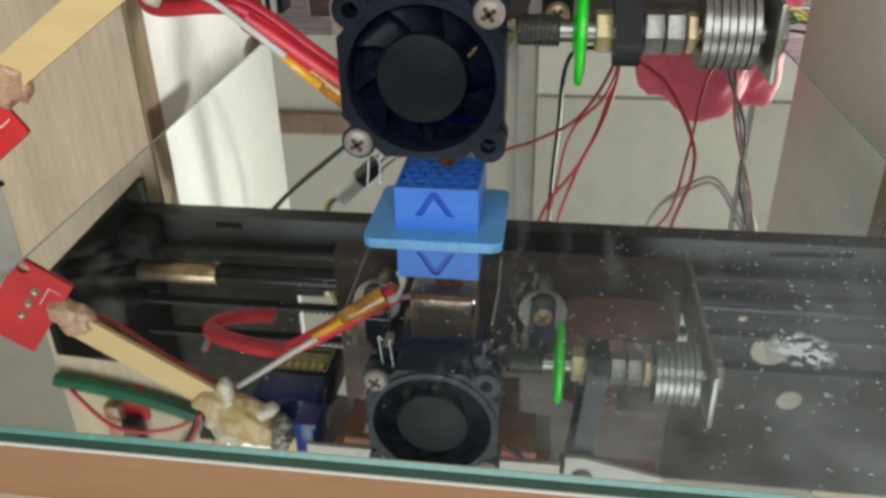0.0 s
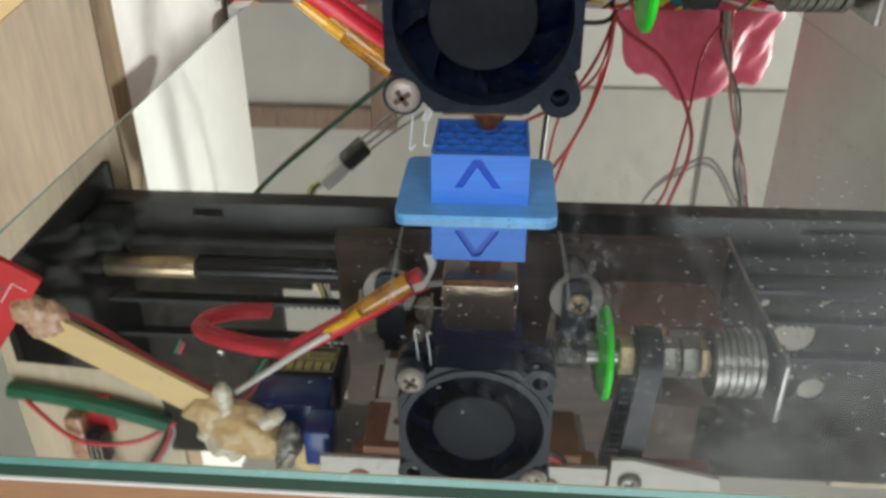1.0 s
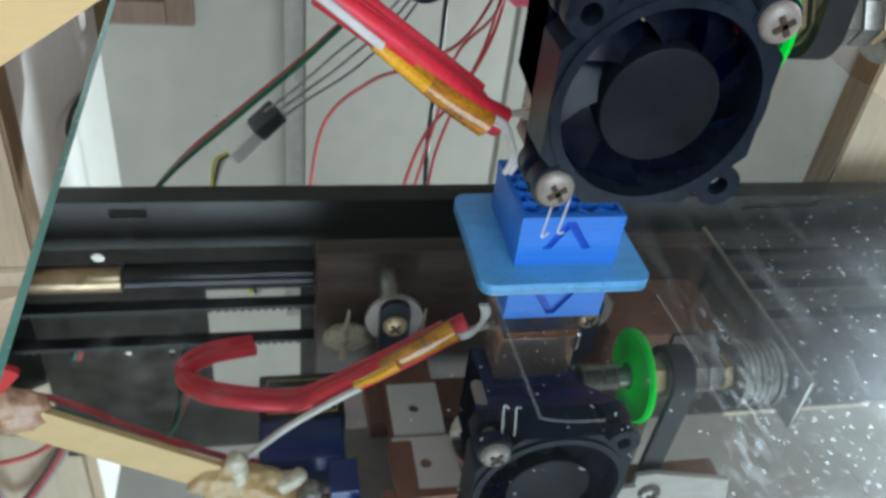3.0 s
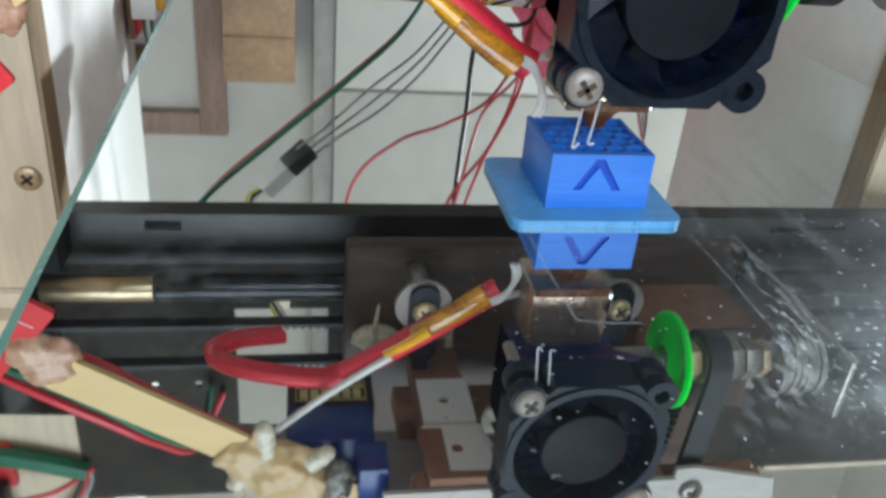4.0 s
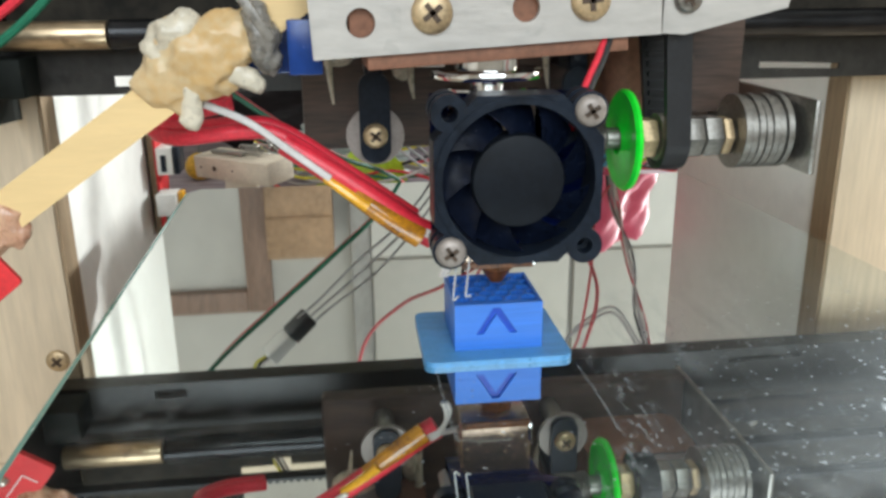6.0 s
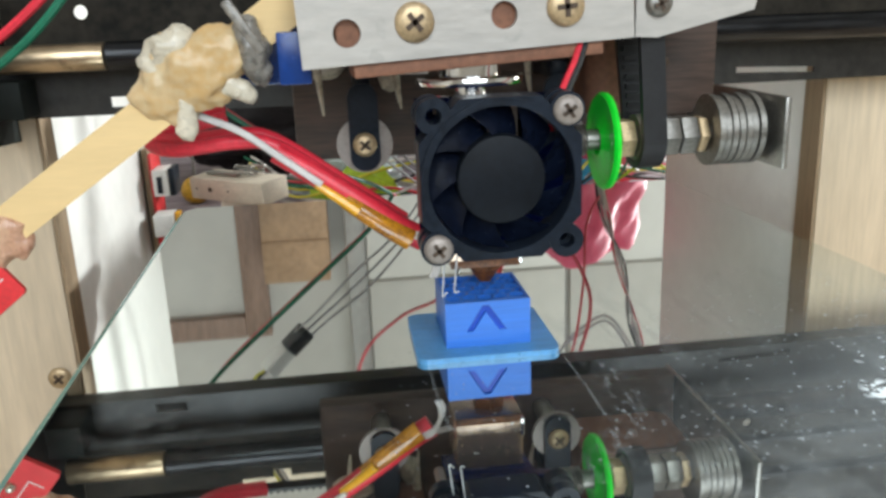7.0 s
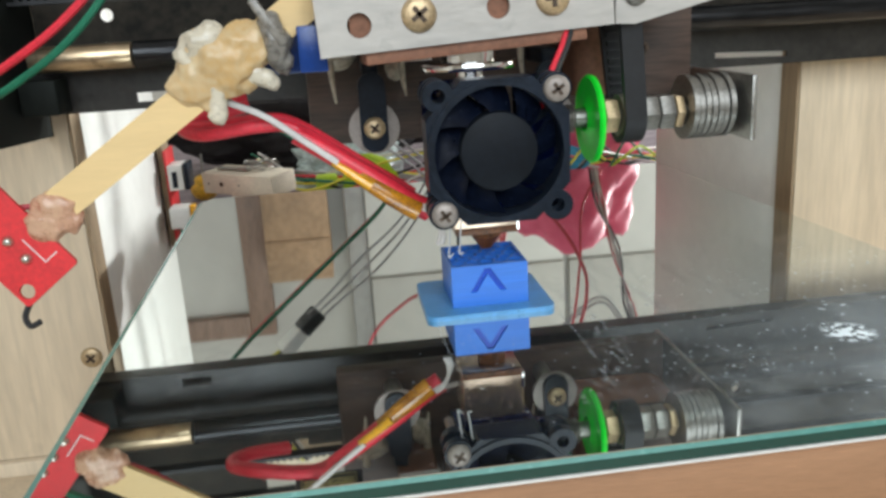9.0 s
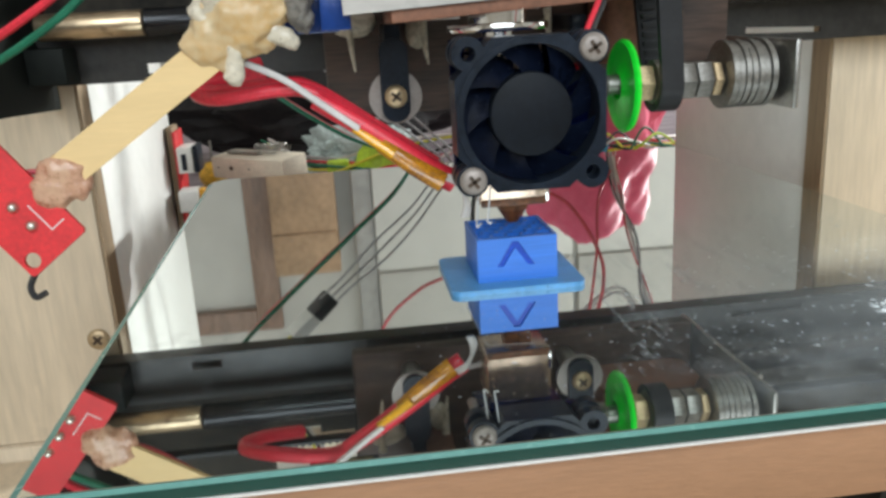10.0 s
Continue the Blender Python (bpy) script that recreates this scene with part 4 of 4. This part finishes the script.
def glue(name, lumps, material, label):
    b = None
    for k, (c, sz) in enumerate(lumps):
        b = join(b, lump((X(c[0]), c[1], c[2]), sz, k + 1, 0.30, 4, 1.9))
    ob = put(name, b, material, arm, label)
    rm = ob.modifiers.new("flow", "REMESH")
    rm.mode, rm.voxel_size, rm.use_smooth_shade = "VOXEL", 0.0006, True
    sm = ob.modifiers.new("soft", "SMOOTH")
    sm.factor, sm.iterations = 0.6, 6
    return ob


glue("glue_blob", [((-0.0850, -0.0036, 0.0800), (0.0110, 0.0048, 0.0088)), ((-0.0790, -0.0038, 0.0842), (0.0082, 0.0046, 0.0074)), ((-0.0930, -0.0030, 0.0750), (0.0085, 0.0038, 0.0072)), ((-0.0880, -0.0034, 0.0835), (0.0080, 0.0042, 0.0068)), ((-0.0850, -0.0032, 0.0755), (0.0070, 0.0036, 0.0055))], M["glue"], "amber lump of hot glue")
glue("glue_drip", [((-0.0905, -0.0040, 0.0858), (0.0058, 0.0040, 0.0048)), ((-0.0955, -0.0036, 0.0830), (0.0034, 0.0026, 0.0026)), ((-0.0875, -0.0042, 0.0890), (0.0032, 0.0030, 0.0032)), ((-0.0935, -0.0036, 0.0800), (0.0034, 0.0028, 0.0040))], M["glue_clear"], "milky hot glue")
glue("glue_drip", [((-0.0880, -0.0034, 0.0725), (0.0032, 0.0028, 0.0040)), ((-0.0884, -0.0032, 0.0690), (0.0027, 0.0025, 0.0038)), ((-0.0886, -0.0032, 0.0660), (0.0029, 0.0026, 0.0030))], M["glue_clear"], "milky drip of hot glue")
glue("glue_drip", [((-0.0775, -0.0036, 0.0768), (0.0040, 0.0030, 0.0034)), ((-0.0742, -0.0036, 0.0752), (0.0034, 0.0027, 0.0027)), ((-0.0722, -0.0036, 0.0738), (0.0022, 0.0022, 0.0022))], M["glue_clear"], "milky drip of hot glue")
glue("glue_grey", [((-0.0700, -0.0052, 0.0842), (0.0044, 0.0036, 0.0066)), ((-0.0712, -0.0052, 0.0895), (0.0034, 0.0034, 0.0042)), ((-0.0690, -0.0046, 0.0795), (0.0032, 0.0030, 0.0034))], M["glue_grey"], "grey lump of hot glue")
glue("glue_blob", [((-0.1372, -0.0040, 0.0425), (0.0066, 0.0032, 0.0062)), ((-0.1405, -0.0046, 0.0385), (0.0055, 0.0030, 0.0058)), ((-0.1345, -0.0040, 0.0395), (0.0045, 0.0028, 0.0042))], M["glue_tan"], "reddish tan hot glue")
pin = box(-0.0075, 0.0075, -0.0015, 0.0015, -0.0013, 0.0013, 0.0007)
pin.transform(Matrix.Translation((X(-0.0715), -0.0078, 0.0905)) @ Matrix.Rotation(radians(58), 4, "Y"))
put("servo_horn", pin, M["glue_grey"], arm, "dark grey servo horn under glue")
# sensor board
U = Vector((-0.62, 0.10, 0.78)).normalized()
V = Vector((0.80, 0.10, 0.59)).normalized()
V = (V - U * V.dot(U)).normalized()
Nn = U.cross(V).normalized()
if Nn.y > 0:
    Nn = -Nn
PO = Vector((X(-0.1483), -0.0070, 0.0150))
mm = Matrix(((V.x, U.x, Nn.x, PO.x), (V.y, U.y, Nn.y, PO.y), (V.z, U.z, Nn.z, PO.z), (0, 0, 0, 1)))
b = prism(rounded(0, 0.0193, 0, 0.0400, 0.0012), 0.0016, mm, [circle(0.0032, 0.0036, 0.0022), circle(0.0040, 0.0355, 0.0014)])
put("board", b, M["red_pcb"], arm, "red circuit board")
for k, (pu, pv) in enumerate(((0.0099, 0.0104), (0.0099, 0.0172), (0.0099, 0.0240))):
    b = cyl((0, 0, 0.0024), "z", 0.0019, 0.0018, 18, r2=0.0008, bevel=0.0003)
    b.transform(mm @ Matrix.Translation((pu, pv, 0)))
    put("solder_joint", b, M["solder"], arm)
b = box(0.0130, 0.0133, 0.0060, 0.0150, 0.0017, 0.0018)
box(0.0133, 0.0175, 0.0060, 0.0063, 0.0017, 0.0018, bm=b)
b.transform(mm)
put("trace", b, M["white_plastic"], arm)
b = box(0.003, 0.017, 0.018, 0.030, -0.0062, -0.0002, 0.0004)
b.transform(mm)
put("switch", b, M["black_plastic"], arm)
put("hook_wire", tube([PO + V * 0.001 + U * 0.001, PO - V * 0.003 - U * 0.001, PO - V * 0.004 - U * 0.004, PO - V * 0.001 - U * 0.005], 0.0009, 8), M["black_wire"], arm)
put("lead", tube([PO + U * 0.030 + V * 0.008 - Nn * 0.004, (X(-0.134), 0.0030, 0.0445), (X(-0.112), 0.0030, 0.0598), (X(-0.092), 0.0040, 0.0735), (X(-0.080), 0.0060, 0.0800)], 0.0009, 8), M["pink_wire"], arm)

# heater leads in red sleeves with amber tape
leads = thing("heater_leads", (X(-0.06), 0.01, 0.03), "red sleeved heater wires bound with amber tape", "wires")
P1 = [(X(-0.084), 0.036, 0.0640), (X(-0.097), 0.031, 0.0620), (X(-0.1035), 0.022, 0.0600), (X(-0.096), 0.013, 0.0585), (X(-0.078), 0.010, 0.0602), (X(-0.068), 0.0095, 0.0585), (X(-0.050), 0.0085, 0.0462), (X(-0.0335), 0.0080, 0.0345)]
put("red_sleeve", tube(P1, 0.0021, 12), M["red_wire"], leads)
P2 = [(x - 0.0012 + 0.0002 * k, y + 0.0062 - 0.0004 * k, z + 0.0026 - 0.0003 * k) for k, (x, y, z) in enumerate(P1)]
put("red_sleeve", tube(P2, 0.0021, 12), M["red_wire"], leads)
P3 = [(X(-0.068), 0.0078, 0.0570), (X(-0.056), 0.0070, 0.0490), (X(-0.044), 0.0066, 0.0405), (X(-0.0345), 0.0066, 0.0335), (X(-0.0285), 0.0070, 0.0300)]
put("red_wrap", tube(P3, 0.0035, 14, flat=0.75, ends=(0.8, 1.05)), M["red_wire"], leads)
P4 = [(X(-0.0500), 0.0056, 0.0430), (X(-0.044), 0.0052, 0.0385), (X(-0.038), 0.0052, 0.0342), (X(-0.0322), 0.0056, 0.0305)]
put("amber_tape", tube(P4, 0.0034, 12, flat=0.8, ends=(0.7, 1.0)), M["kapton"], leads, "crinkled amber tape")
P5 = [(X(-0.0575), 0.0045, 0.0482), (X(-0.052), 0.0036, 0.0442), (X(-0.0465), 0.0034, 0.0400)]
put("amber_strip", tube(P5, 0.0016, 10, ends=(0.7, 1.0)), M["kapton_bright"], leads, "bright yellow tape strip")
P6 = [(X(-0.086), 0.000, 0.0690), (X(-0.076), 0.0040, 0.0635), (X(-0.066), 0.0042, 0.0558), (X(-0.056), 0.0036, 0.0482)]
put("white_lead", tube(P6, 0.0010, 8), M["white_wire"], leads)
for dz in (0.0, 0.0012):
    put("white_lead", tube([(X(-0.033), 0.0050, 0.0320 + dz), (X(-0.0285), 0.0040, 0.0300 + dz), (X(-0.0262), 0.0030, 0.0262), (X(-0.0262) + dz, 0.0026, 0.0222), (X(-0.0272) + dz, 0.0026, 0.0196)], 0.0007, 8), M["white_wire"], leads)
put("white_lead", tube([(X(-0.0318), 0.0060, 0.0325), (X(-0.0265), 0.0070, 0.0320), (X(-0.0215), 0.0085, 0.0320)], 0.0009, 8), M["white_wire"], leads)
for k in range(2):
    s = thing("melted_string", (X(-0.028) + 0.0035 * k, -0.0295, 0.0150), "short curl of clear melted plastic string", "plastic string", "melted strings under the fan")
    bxs = X(-0.0265) + 0.0030 * k
    put("curl", tube([(bxs, -0.0270, 0.0345), (bxs - 0.0006, -0.0268, 0.0280), (bxs - 0.0009, -0.0268, 0.0240 + 0.001 * k), (bxs + 0.0003, -0.0268, 0.0250)], 0.00022, 8), M["clear_film"], s)


# ---- cables behind the head ----
def cable(name, pts, r, material, label, category="cable", group=""):
    ob = part(name, tube(pts, r, 8), material, None)
    tagged(ob, label, category, group)
    return ob


cable("green_cable", [(-0.150, 0.1225, 0.150), (-0.128, 0.138, 0.102), (-0.1073, 0.144, 0.073), (-0.078, 0.150, 0.0475), (-0.0480, 0.162, 0.0250), (-0.022, 0.190, 0.0090), (-0.006, 0.222, -0.010), (0.005, 0.27, -0.05), (0.01, 0.333, -0.0575)], 0.0011, M["green_wire"], "green insulated wire sagging behind the head")
cable("red_cable", [(-0.148, 0.1225, 0.150), (-0.124, 0.142, 0.098), (-0.1015, 0.150, 0.068), (-0.072, 0.156, 0.0430), (-0.044, 0.168, 0.0225), (-0.020, 0.194, 0.0075), (-0.004, 0.224, -0.012), (0.008, 0.27, -0.05), (0.014, 0.333, -0.0575)], 0.0010, M["pink_wire"], "red insulated wire sagging behind the head")
plug = thing("cable_connector", (-0.075, 0.173, 0.06), "white plug with black sleeve hanging on grey wires", "connector")
PA, PB = Vector((-0.0625, 0.1880, 0.0655)), Vector((-0.0790, 0.1820, 0.0795))
pd = (PB - PA).normalized()
b = box(-0.0062, 0.0062, -0.0035, 0.0035, 0, 0.0140, 0.0010)
rot = pd.to_track_quat("Z", "Y").to_matrix().to_4x4()
b.transform(Matrix.Translation(PA - pd * 0.0005) @ rot)
put("sleeve", b, M["rubber"], plug, "black heat-shrink sleeve")
b = box(-0.0060, 0.0060, -0.0034, 0.0034, 0, 0.0150, 0.0007)
b.transform(Matrix.Translation(PA + pd * 0.0137) @ rot)
put("plug_body", b, M["white_plastic"], plug, "white plastic plug")
for k in range(3):
    o3 = Vector((0.0030 * (k - 1), 0, 0.0022 * (k - 1)))
    put("lead", tube([PA + pd * 0.004 + o3, Vector((-0.053, 0.188, 0.0580)) + o3, Vector((-0.032, 0.188, 0.040)) + o3 * 1.5, Vector((-0.008, 0.196, 0.0190)) + o3, Vector((0.012, 0.222, -0.005)) + o3, Vector((0.02, 0.28, -0.05)) + o3, Vector((0.03, 0.334, -0.0575)) + o3], 0.00065, 8), M["grey_wire"], plug)
for k, m in enumerate(("yellow_wire", "black_wire", "white_wire")):
    q0 = PA + pd * 0.028 + Vector((0.002 * (k - 1), 0, 0))
    put("lead", tube([q0, q0 + pd * 0.008, q0 + Vector((-0.006 - 0.002 * k, -0.012, 0.022)), q0 + Vector((0.0, -0.030, 0.034)), q0 + Vector((0.01, -0.050, 0.04))], 0.0008, 8), M[m], plug)
put("top_bar", box(XL + 0.0002, XR - 0.0002, 0.288, 0.306, 0.203, 0.219, 0.001), M["plywood"], case)
J = (0.072, 0.318, 0.030)
runs = (
    ("pink_wire", 0.0011, [(0.050, 0.302, 0.074), (0.020, 0.298, 0.093), (-0.008, 0.298, 0.105), (-0.035, 0.299, 0.135), (-0.045, 0.297, 0.2025)]),
    ("pink_wire", 0.0012, [(0.066, 0.304, 0.070), (0.049, 0.300, 0.110), (0.027, 0.300, 0.146), (0.012, 0.297, 0.2025)]),
    ("pink_wire", 0.0010, [(0.064, 0.301, 0.060), (0.043, 0.299, 0.086), (0.034, 0.298, 0.130), (0.020, 0.297, 0.2025)]),
    ("pink_wire", 0.0011, [(0.062, 0.306, 0.080), (0.046, 0.302, 0.122), (0.036, 0.300, 0.160), (0.033, 0.297, 0.2025)]),
    ("pink_wire", 0.0013, [(0.100, 0.296, 0.052), (0.118, 0.288, 0.084), (0.121, 0.287, 0.110), (0.112, 0.289, 0.150), (0.106, 0.292, 0.2025)]),
    ("black_wire", 0.0015, [(0.040, 0.315, 0.040), (0.034, 0.305, 0.090), (0.031, 0.300, 0.150), (0.033, 0.295, 0.2025)]))
for mname, rr, pts in runs:
    cable("thin_red_wire" if mname == "pink_wire" else "thin_black_wire", [(J[0], 0.337, -0.030), J] + pts, rr, M[mname], "thin " + ("red" if mname == "pink_wire" else "black") + " wire rising behind the bed", group="rising wires")
cable("thin_red_wire", [(0.150, 0.340, 0.030), (0.128, 0.318, 0.052), (0.119, 0.296, 0.090), (0.112, 0.298, 0.140), (0.096, 0.298, 0.165), (0.088, 0.296, 0.2025)], 0.0010, M["pink_wire"], "thin red wire rising behind the bed", group="rising wires")
for k in range(7):
    m = ("grey_wire", "white_wire", "black_wire", "grey_wire", "pink_wire")[k % 5]
    w = 0.0035 * math.sin(k * 2.1)
    cable("loom_wire", [(0.138 + 0.002 * k, 0.350, 0.010), (0.143 + w, 0.326, 0.048), (0.152 - w, 0.315, 0.085), (0.160 + w, 0.311, 0.125), (0.163 + 0.0015 * k, 0.305, 0.160), (0.158 + 0.002 * k, 0.297, 0.2025)], 0.0010, M[m], "thin grey wire of a loose loom", group="loom wires")
for k in range(2):
    cable("loom_wire", [(0.162, 0.305, 0.150 + 0.006 * k), (0.140, 0.302, 0.118 + 0.004 * k), (0.120, 0.298, 0.122 + 0.004 * k), (0.100, 0.298, 0.145), (0.085, 0.297, 0.2025)], 0.0009, M["grey_wire"], "thin grey wire of a loose loom", group="loom wires")

# ---- things behind the case ----
shelf = thing("rear_table", (0, 0.55, -0.12), "low box bench covered in mauve striped cloth", "bench")
put("bench", box(-0.55, 0.60, 0.34, 0.95, -0.15, -0.064, 0.003), M["table"], shelf)
put("cloth", box(-0.55, 0.60, 0.335, 0.95, -0.0638, -0.0600, 0.001), M["cloth_stripe"], shelf, "mauve striped cloth")
bag = thing("pink_bag", (0.145, 0.40, -0.06), "crumpled pink plastic bag holding wires", "bag")
put("bag", lump((0.140, 0.390, 0.020), (0.062, 0.045, 0.082), 12, 0.22, 5, 1.8), M["pink_bag"], bag)
cl = thing("black_cloth", (-0.05, 0.60, -0.06), "heap of crumpled black cloth on the bench", "cloth")
put("cloth", lump((-0.07, 0.62, 0.0), (0.15, 0.09, 0.062), 21, 0.3, 5, 2.0), M["black_cloth"], cl)
pf = thing("plastic_film", (-0.03, 0.48, -0.06), "crumpled pale transparent plastic film", "film")
put("film", lump((-0.035, 0.47, -0.035), (0.045, 0.04, 0.027), 25, 0.35, 5, 2.6), M["pale_film"], pf)
ws = thing("wood_mount", (-0.10, 0.34, -0.12), "pale wooden block with springs and metal lever", "wooden mount")
TW = Matrix.Translation((-0.108, 0.325, -0.012)) @ Matrix.Rotation(radians(-38), 4, "Z") @ Matrix.Rotation(radians(4), 4, "X")
b = box(-0.030, 0.034, -0.012, 0.012, -0.0085, 0.006, 0.0008)
b.transform(TW)
put("block", b, M["pale_wood"], ws)
# holes are not cut: dark discs on the face paint their inner shade
for sx, sr in ((-0.012, 0.0016), (-0.024, 0.0007), (0.004, 0.0007)):
    b = cyl((sx, -0.0121, -0.0012), "y", sr, 0.0004, 14)
    b.transform(TW)
    put("hole", b, M["recess"], ws)
for k in range(2):
    pts = []
    for i in range(60):
        a = i * 0.75
        pts.append(TW @ Vector((0.0 + i * 0.00028 + k * 0.006, 0.002 + 0.006 * k + 0.0028 * math.cos(a), 0.0098 + 0.0028 * math.sin(a))))
    put("spring", tube(pts, 0.0004, 5, 2), M["steel"], ws)
b = box(-0.022, 0.006, -0.004, 0.001, 0.0064, 0.0085, 0.0005)
b.transform(TW)
put("lever", b, M["steel"], ws)
put("post", box(-0.118, -0.098, 0.317, 0.333, -0.15, -0.019, 0.001), M["pale_wood"], ws)
lm = thing("lime_clip", (-0.04, 0.37, -0.06), "bright lime green plastic clip", "clip")
b = box(-0.062, -0.046, 0.352, 0.366, -0.0595, -0.020, 0.002)
put("jaw", b, M["lime"], lm)
put("body", lump((-0.022, 0.362, -0.034), (0.024, 0.012, 0.024), 31, 0.2, 3), M["lime"], lm)
yb = thing("yellow_knob", (-0.165, 0.50, -0.06), "round yellow knob with a thin metal stem", "knob")
put("ball", lump((-0.165, 0.50, -0.048), (0.0125, 0.0125, 0.0120), 41, 0.04, 3), M["yellow_ball"], yb)
put("stem", cyl((-0.165, 0.50, -0.028), "z", 0.0012, 0.020, 10), M["steel"], yb)

# circuit board on the left case wall
rb = thing("control_board", (-0.152, 0.30, -0.04), "red circuit board with white sockets on the case wall", "circuit board")
put("mount", box(-0.1562, -0.1525, 0.285, 0.3055, -0.045, 0.020, 0.0006), M["ply_edge"], rb)
put("board", box(-0.1523, -0.1508, 0.283, 0.309, -0.042, 0.017, 0.0003), M["red_pcb"], rb)
sk = put("socket", box(-0.1506, -0.1415, 0.280, 0.300, -0.008, 0.008, 0.0006), M["white_plastic"], rb, "white socket with black slots")
put("slot", box(-0.1412, -0.1380, 0.281, 0.299, -0.008, 0.0085, 0.0006), M["black_plastic"], rb)
put("slot_mark", box(-0.1480, -0.1450, 0.2793, 0.2799, -0.006, 0.004), M["black_plastic"], rb)
put("socket", box(-0.1506, -0.1390, 0.268, 0.284, -0.0300, -0.0170, 0.0006), M["white_plastic"], rb, "white connector")
put("amber_part", box(-0.1388, -0.1355, 0.272, 0.280, -0.0260, -0.0165, 0.0004), M["kapton_bright"], rb)
for k in range(3):
    put("lead", tube([(-0.146 + 0.002 * k, 0.274, -0.0299), (-0.145 + 0.002 * k, 0.272, -0.040), (-0.142 + 0.003 * k, 0.280, -0.060), (-0.140, 0.32, -0.0595)], 0.0008, 6), M["green_wire" if k != 1 else "white_wire"], rb)
# rear wires across the back
random.seed(5)
cols = ("red_wire", "green_wire", "black_wire", "white_wire", "yellow_wire", "grey_wire")
for k in range(14):
    z0 = -0.035 + 0.004 * (k % 5)
    y0 = 0.335 + 0.006 * k
    pts = [(-0.12 + 0.02 * random.random(), y0 + 0.03, z0 + 0.01)]
    for j in range(5):
        pts.append((-0.07 + 0.06 * j, y0 + 0.015 * math.sin(j * 2 + k), z0 + 0.010 * math.sin(j * 1.7 + k * 1.3)))
    pts.append((0.24, y0 + 0.02, z0 - 0.01))
    cable("rear_wire", pts, 0.0010, M[cols[k % 6]], "thin coloured wire lying behind the printer", group="rear wires")
bp = thing("paper_scraps", (0.12, 0.345, -0.06), "small blue and yellow paper scrap among the wires", "paper")
put("scrap", lump((0.122, 0.336, -0.020), (0.018, 0.005, 0.011), 51, 0.35, 3), M["blue_paper"], bp)
put("scrap", lump((0.098, 0.334, -0.020), (0.010, 0.005, 0.010), 53, 0.35, 3), M["yellow_wire"], bp)
for k in range(12):
    xa = 0.050 + 0.010 * k
    up = 0.012 * math.sin(k * 2.3)
    cable("short_wire", [(xa - 0.014, 0.337, -0.034 + up * 0.4), (xa, 0.330 - 0.0006 * k, -0.020 + up * 0.5), (xa + 0.016, 0.332, -0.012 - up * 0.4), (xa + 0.032, 0.338, -0.022)], 0.0009, M[("red_wire", "yellow_wire", "black_wire", "white_wire", "green_wire", "lime")[k % 6]], "short coloured wire lying across the bag", group="short wires")
# wires at the rail's left end
cable("rail_red_wire", [(-0.1625, 0.040, 0.0730), (-0.142, 0.036, 0.0835), (-0.126, 0.036, 0.0940), (-0.112, 0.042, 0.109), (-0.104, 0.066, 0.133), (-0.10, 0.1232, 0.155)], 0.0014, M["red_wire"], "red wire looping over the rail")
cable("rail_green_wire", [(-0.1625, 0.037, 0.0665), (-0.142, 0.034, 0.0765), (-0.124, 0.034, 0.0885), (-0.110, 0.040, 0.105), (-0.102, 0.064, 0.128), (-0.105, 0.1232, 0.15)], 0.0013, M["green_wire"], "dark green wire looping over the rail")

# switch module high on the left upright, with its plug and wires
sw = thing("end_switch", (-0.2, 0.1250, 0.18), "red switch board with black connector and tan plug on plywood", "switch")
put("board", box(-0.2100, -0.1905, 0.1222, 0.1254, 0.1800, 0.2030, 0.0004), M["red_pcb"], sw)
put("connector", box(-0.2025, -0.1935, 0.1130, 0.1220, 0.1985, 0.2180, 0.0006), M["black_plastic"], sw)
for k in range(3):
    put("pin", box(-0.2010 + k * 0.0026, -0.1998 + k * 0.0026, 0.1124, 0.1129, 0.2000, 0.2165), M["solder"], sw)
put("plug", box(-0.2120, -0.2030, 0.1140, 0.1220, 0.1880, 0.2320, 0.0010), M["glue_tan"], sw, "tan plug body")
put("lever", box(-0.2200, -0.2165, 0.1195, 0.1240, 0.2290, 0.2600, 0.0006), M["rubber"], sw)
put("lever_arm", box(-0.2195, -0.2122, 0.1200, 0.1225, 0.2260, 0.2300, 0.0004), M["steel"], sw)
for k, m in enumerate(("black_wire", "pink_wire", "grey_wire")):
    o = 0.0022 * k
    put("lead", tube([(-0.1998 + o, 0.1175, 0.2175), (-0.1960 + o, 0.1165, 0.2350), (-0.1900 + o, 0.1170, 0.2420), (-0.1760 + o, 0.1190, 0.2240), (-0.1650 + o, 0.1225, 0.2060), (-0.1640 + o, 0.1245, 0.1980)], 0.0009, 8), M[m], sw)
cable("green_sleeve", [(-0.2400, 0.1210, 0.1760), (-0.2150, 0.1208, 0.1795), (-0.1850, 0.1208, 0.1860), (-0.1600, 0.1208, 0.1945)], 0.0044, M["green_wire"], "thick dark green sleeve running across the upright")
cable("red_lead", [(-0.2400, 0.1240, 0.1740), (-0.2250, 0.1150, 0.1830), (-0.2030, 0.1100, 0.1985), (-0.1760, 0.1140, 0.2010), (-0.1580, 0.1240, 0.1960)], 0.0012, M["red_wire"], "thin red wire sagging across the upright")
# loose cable on the inner side wall
cable("wall_cable", [(-0.1562, 0.2700, -0.0950), (-0.1545, 0.2420, -0.0850), (-0.1530, 0.2080, -0.0760), (-0.1530, 0.1930, -0.0800), (-0.1540, 0.2100, -0.0960), (-0.1560, 0.2350, -0.1080)], 0.0012, M["black_wire"], "thin black cable looping on the white side wall")
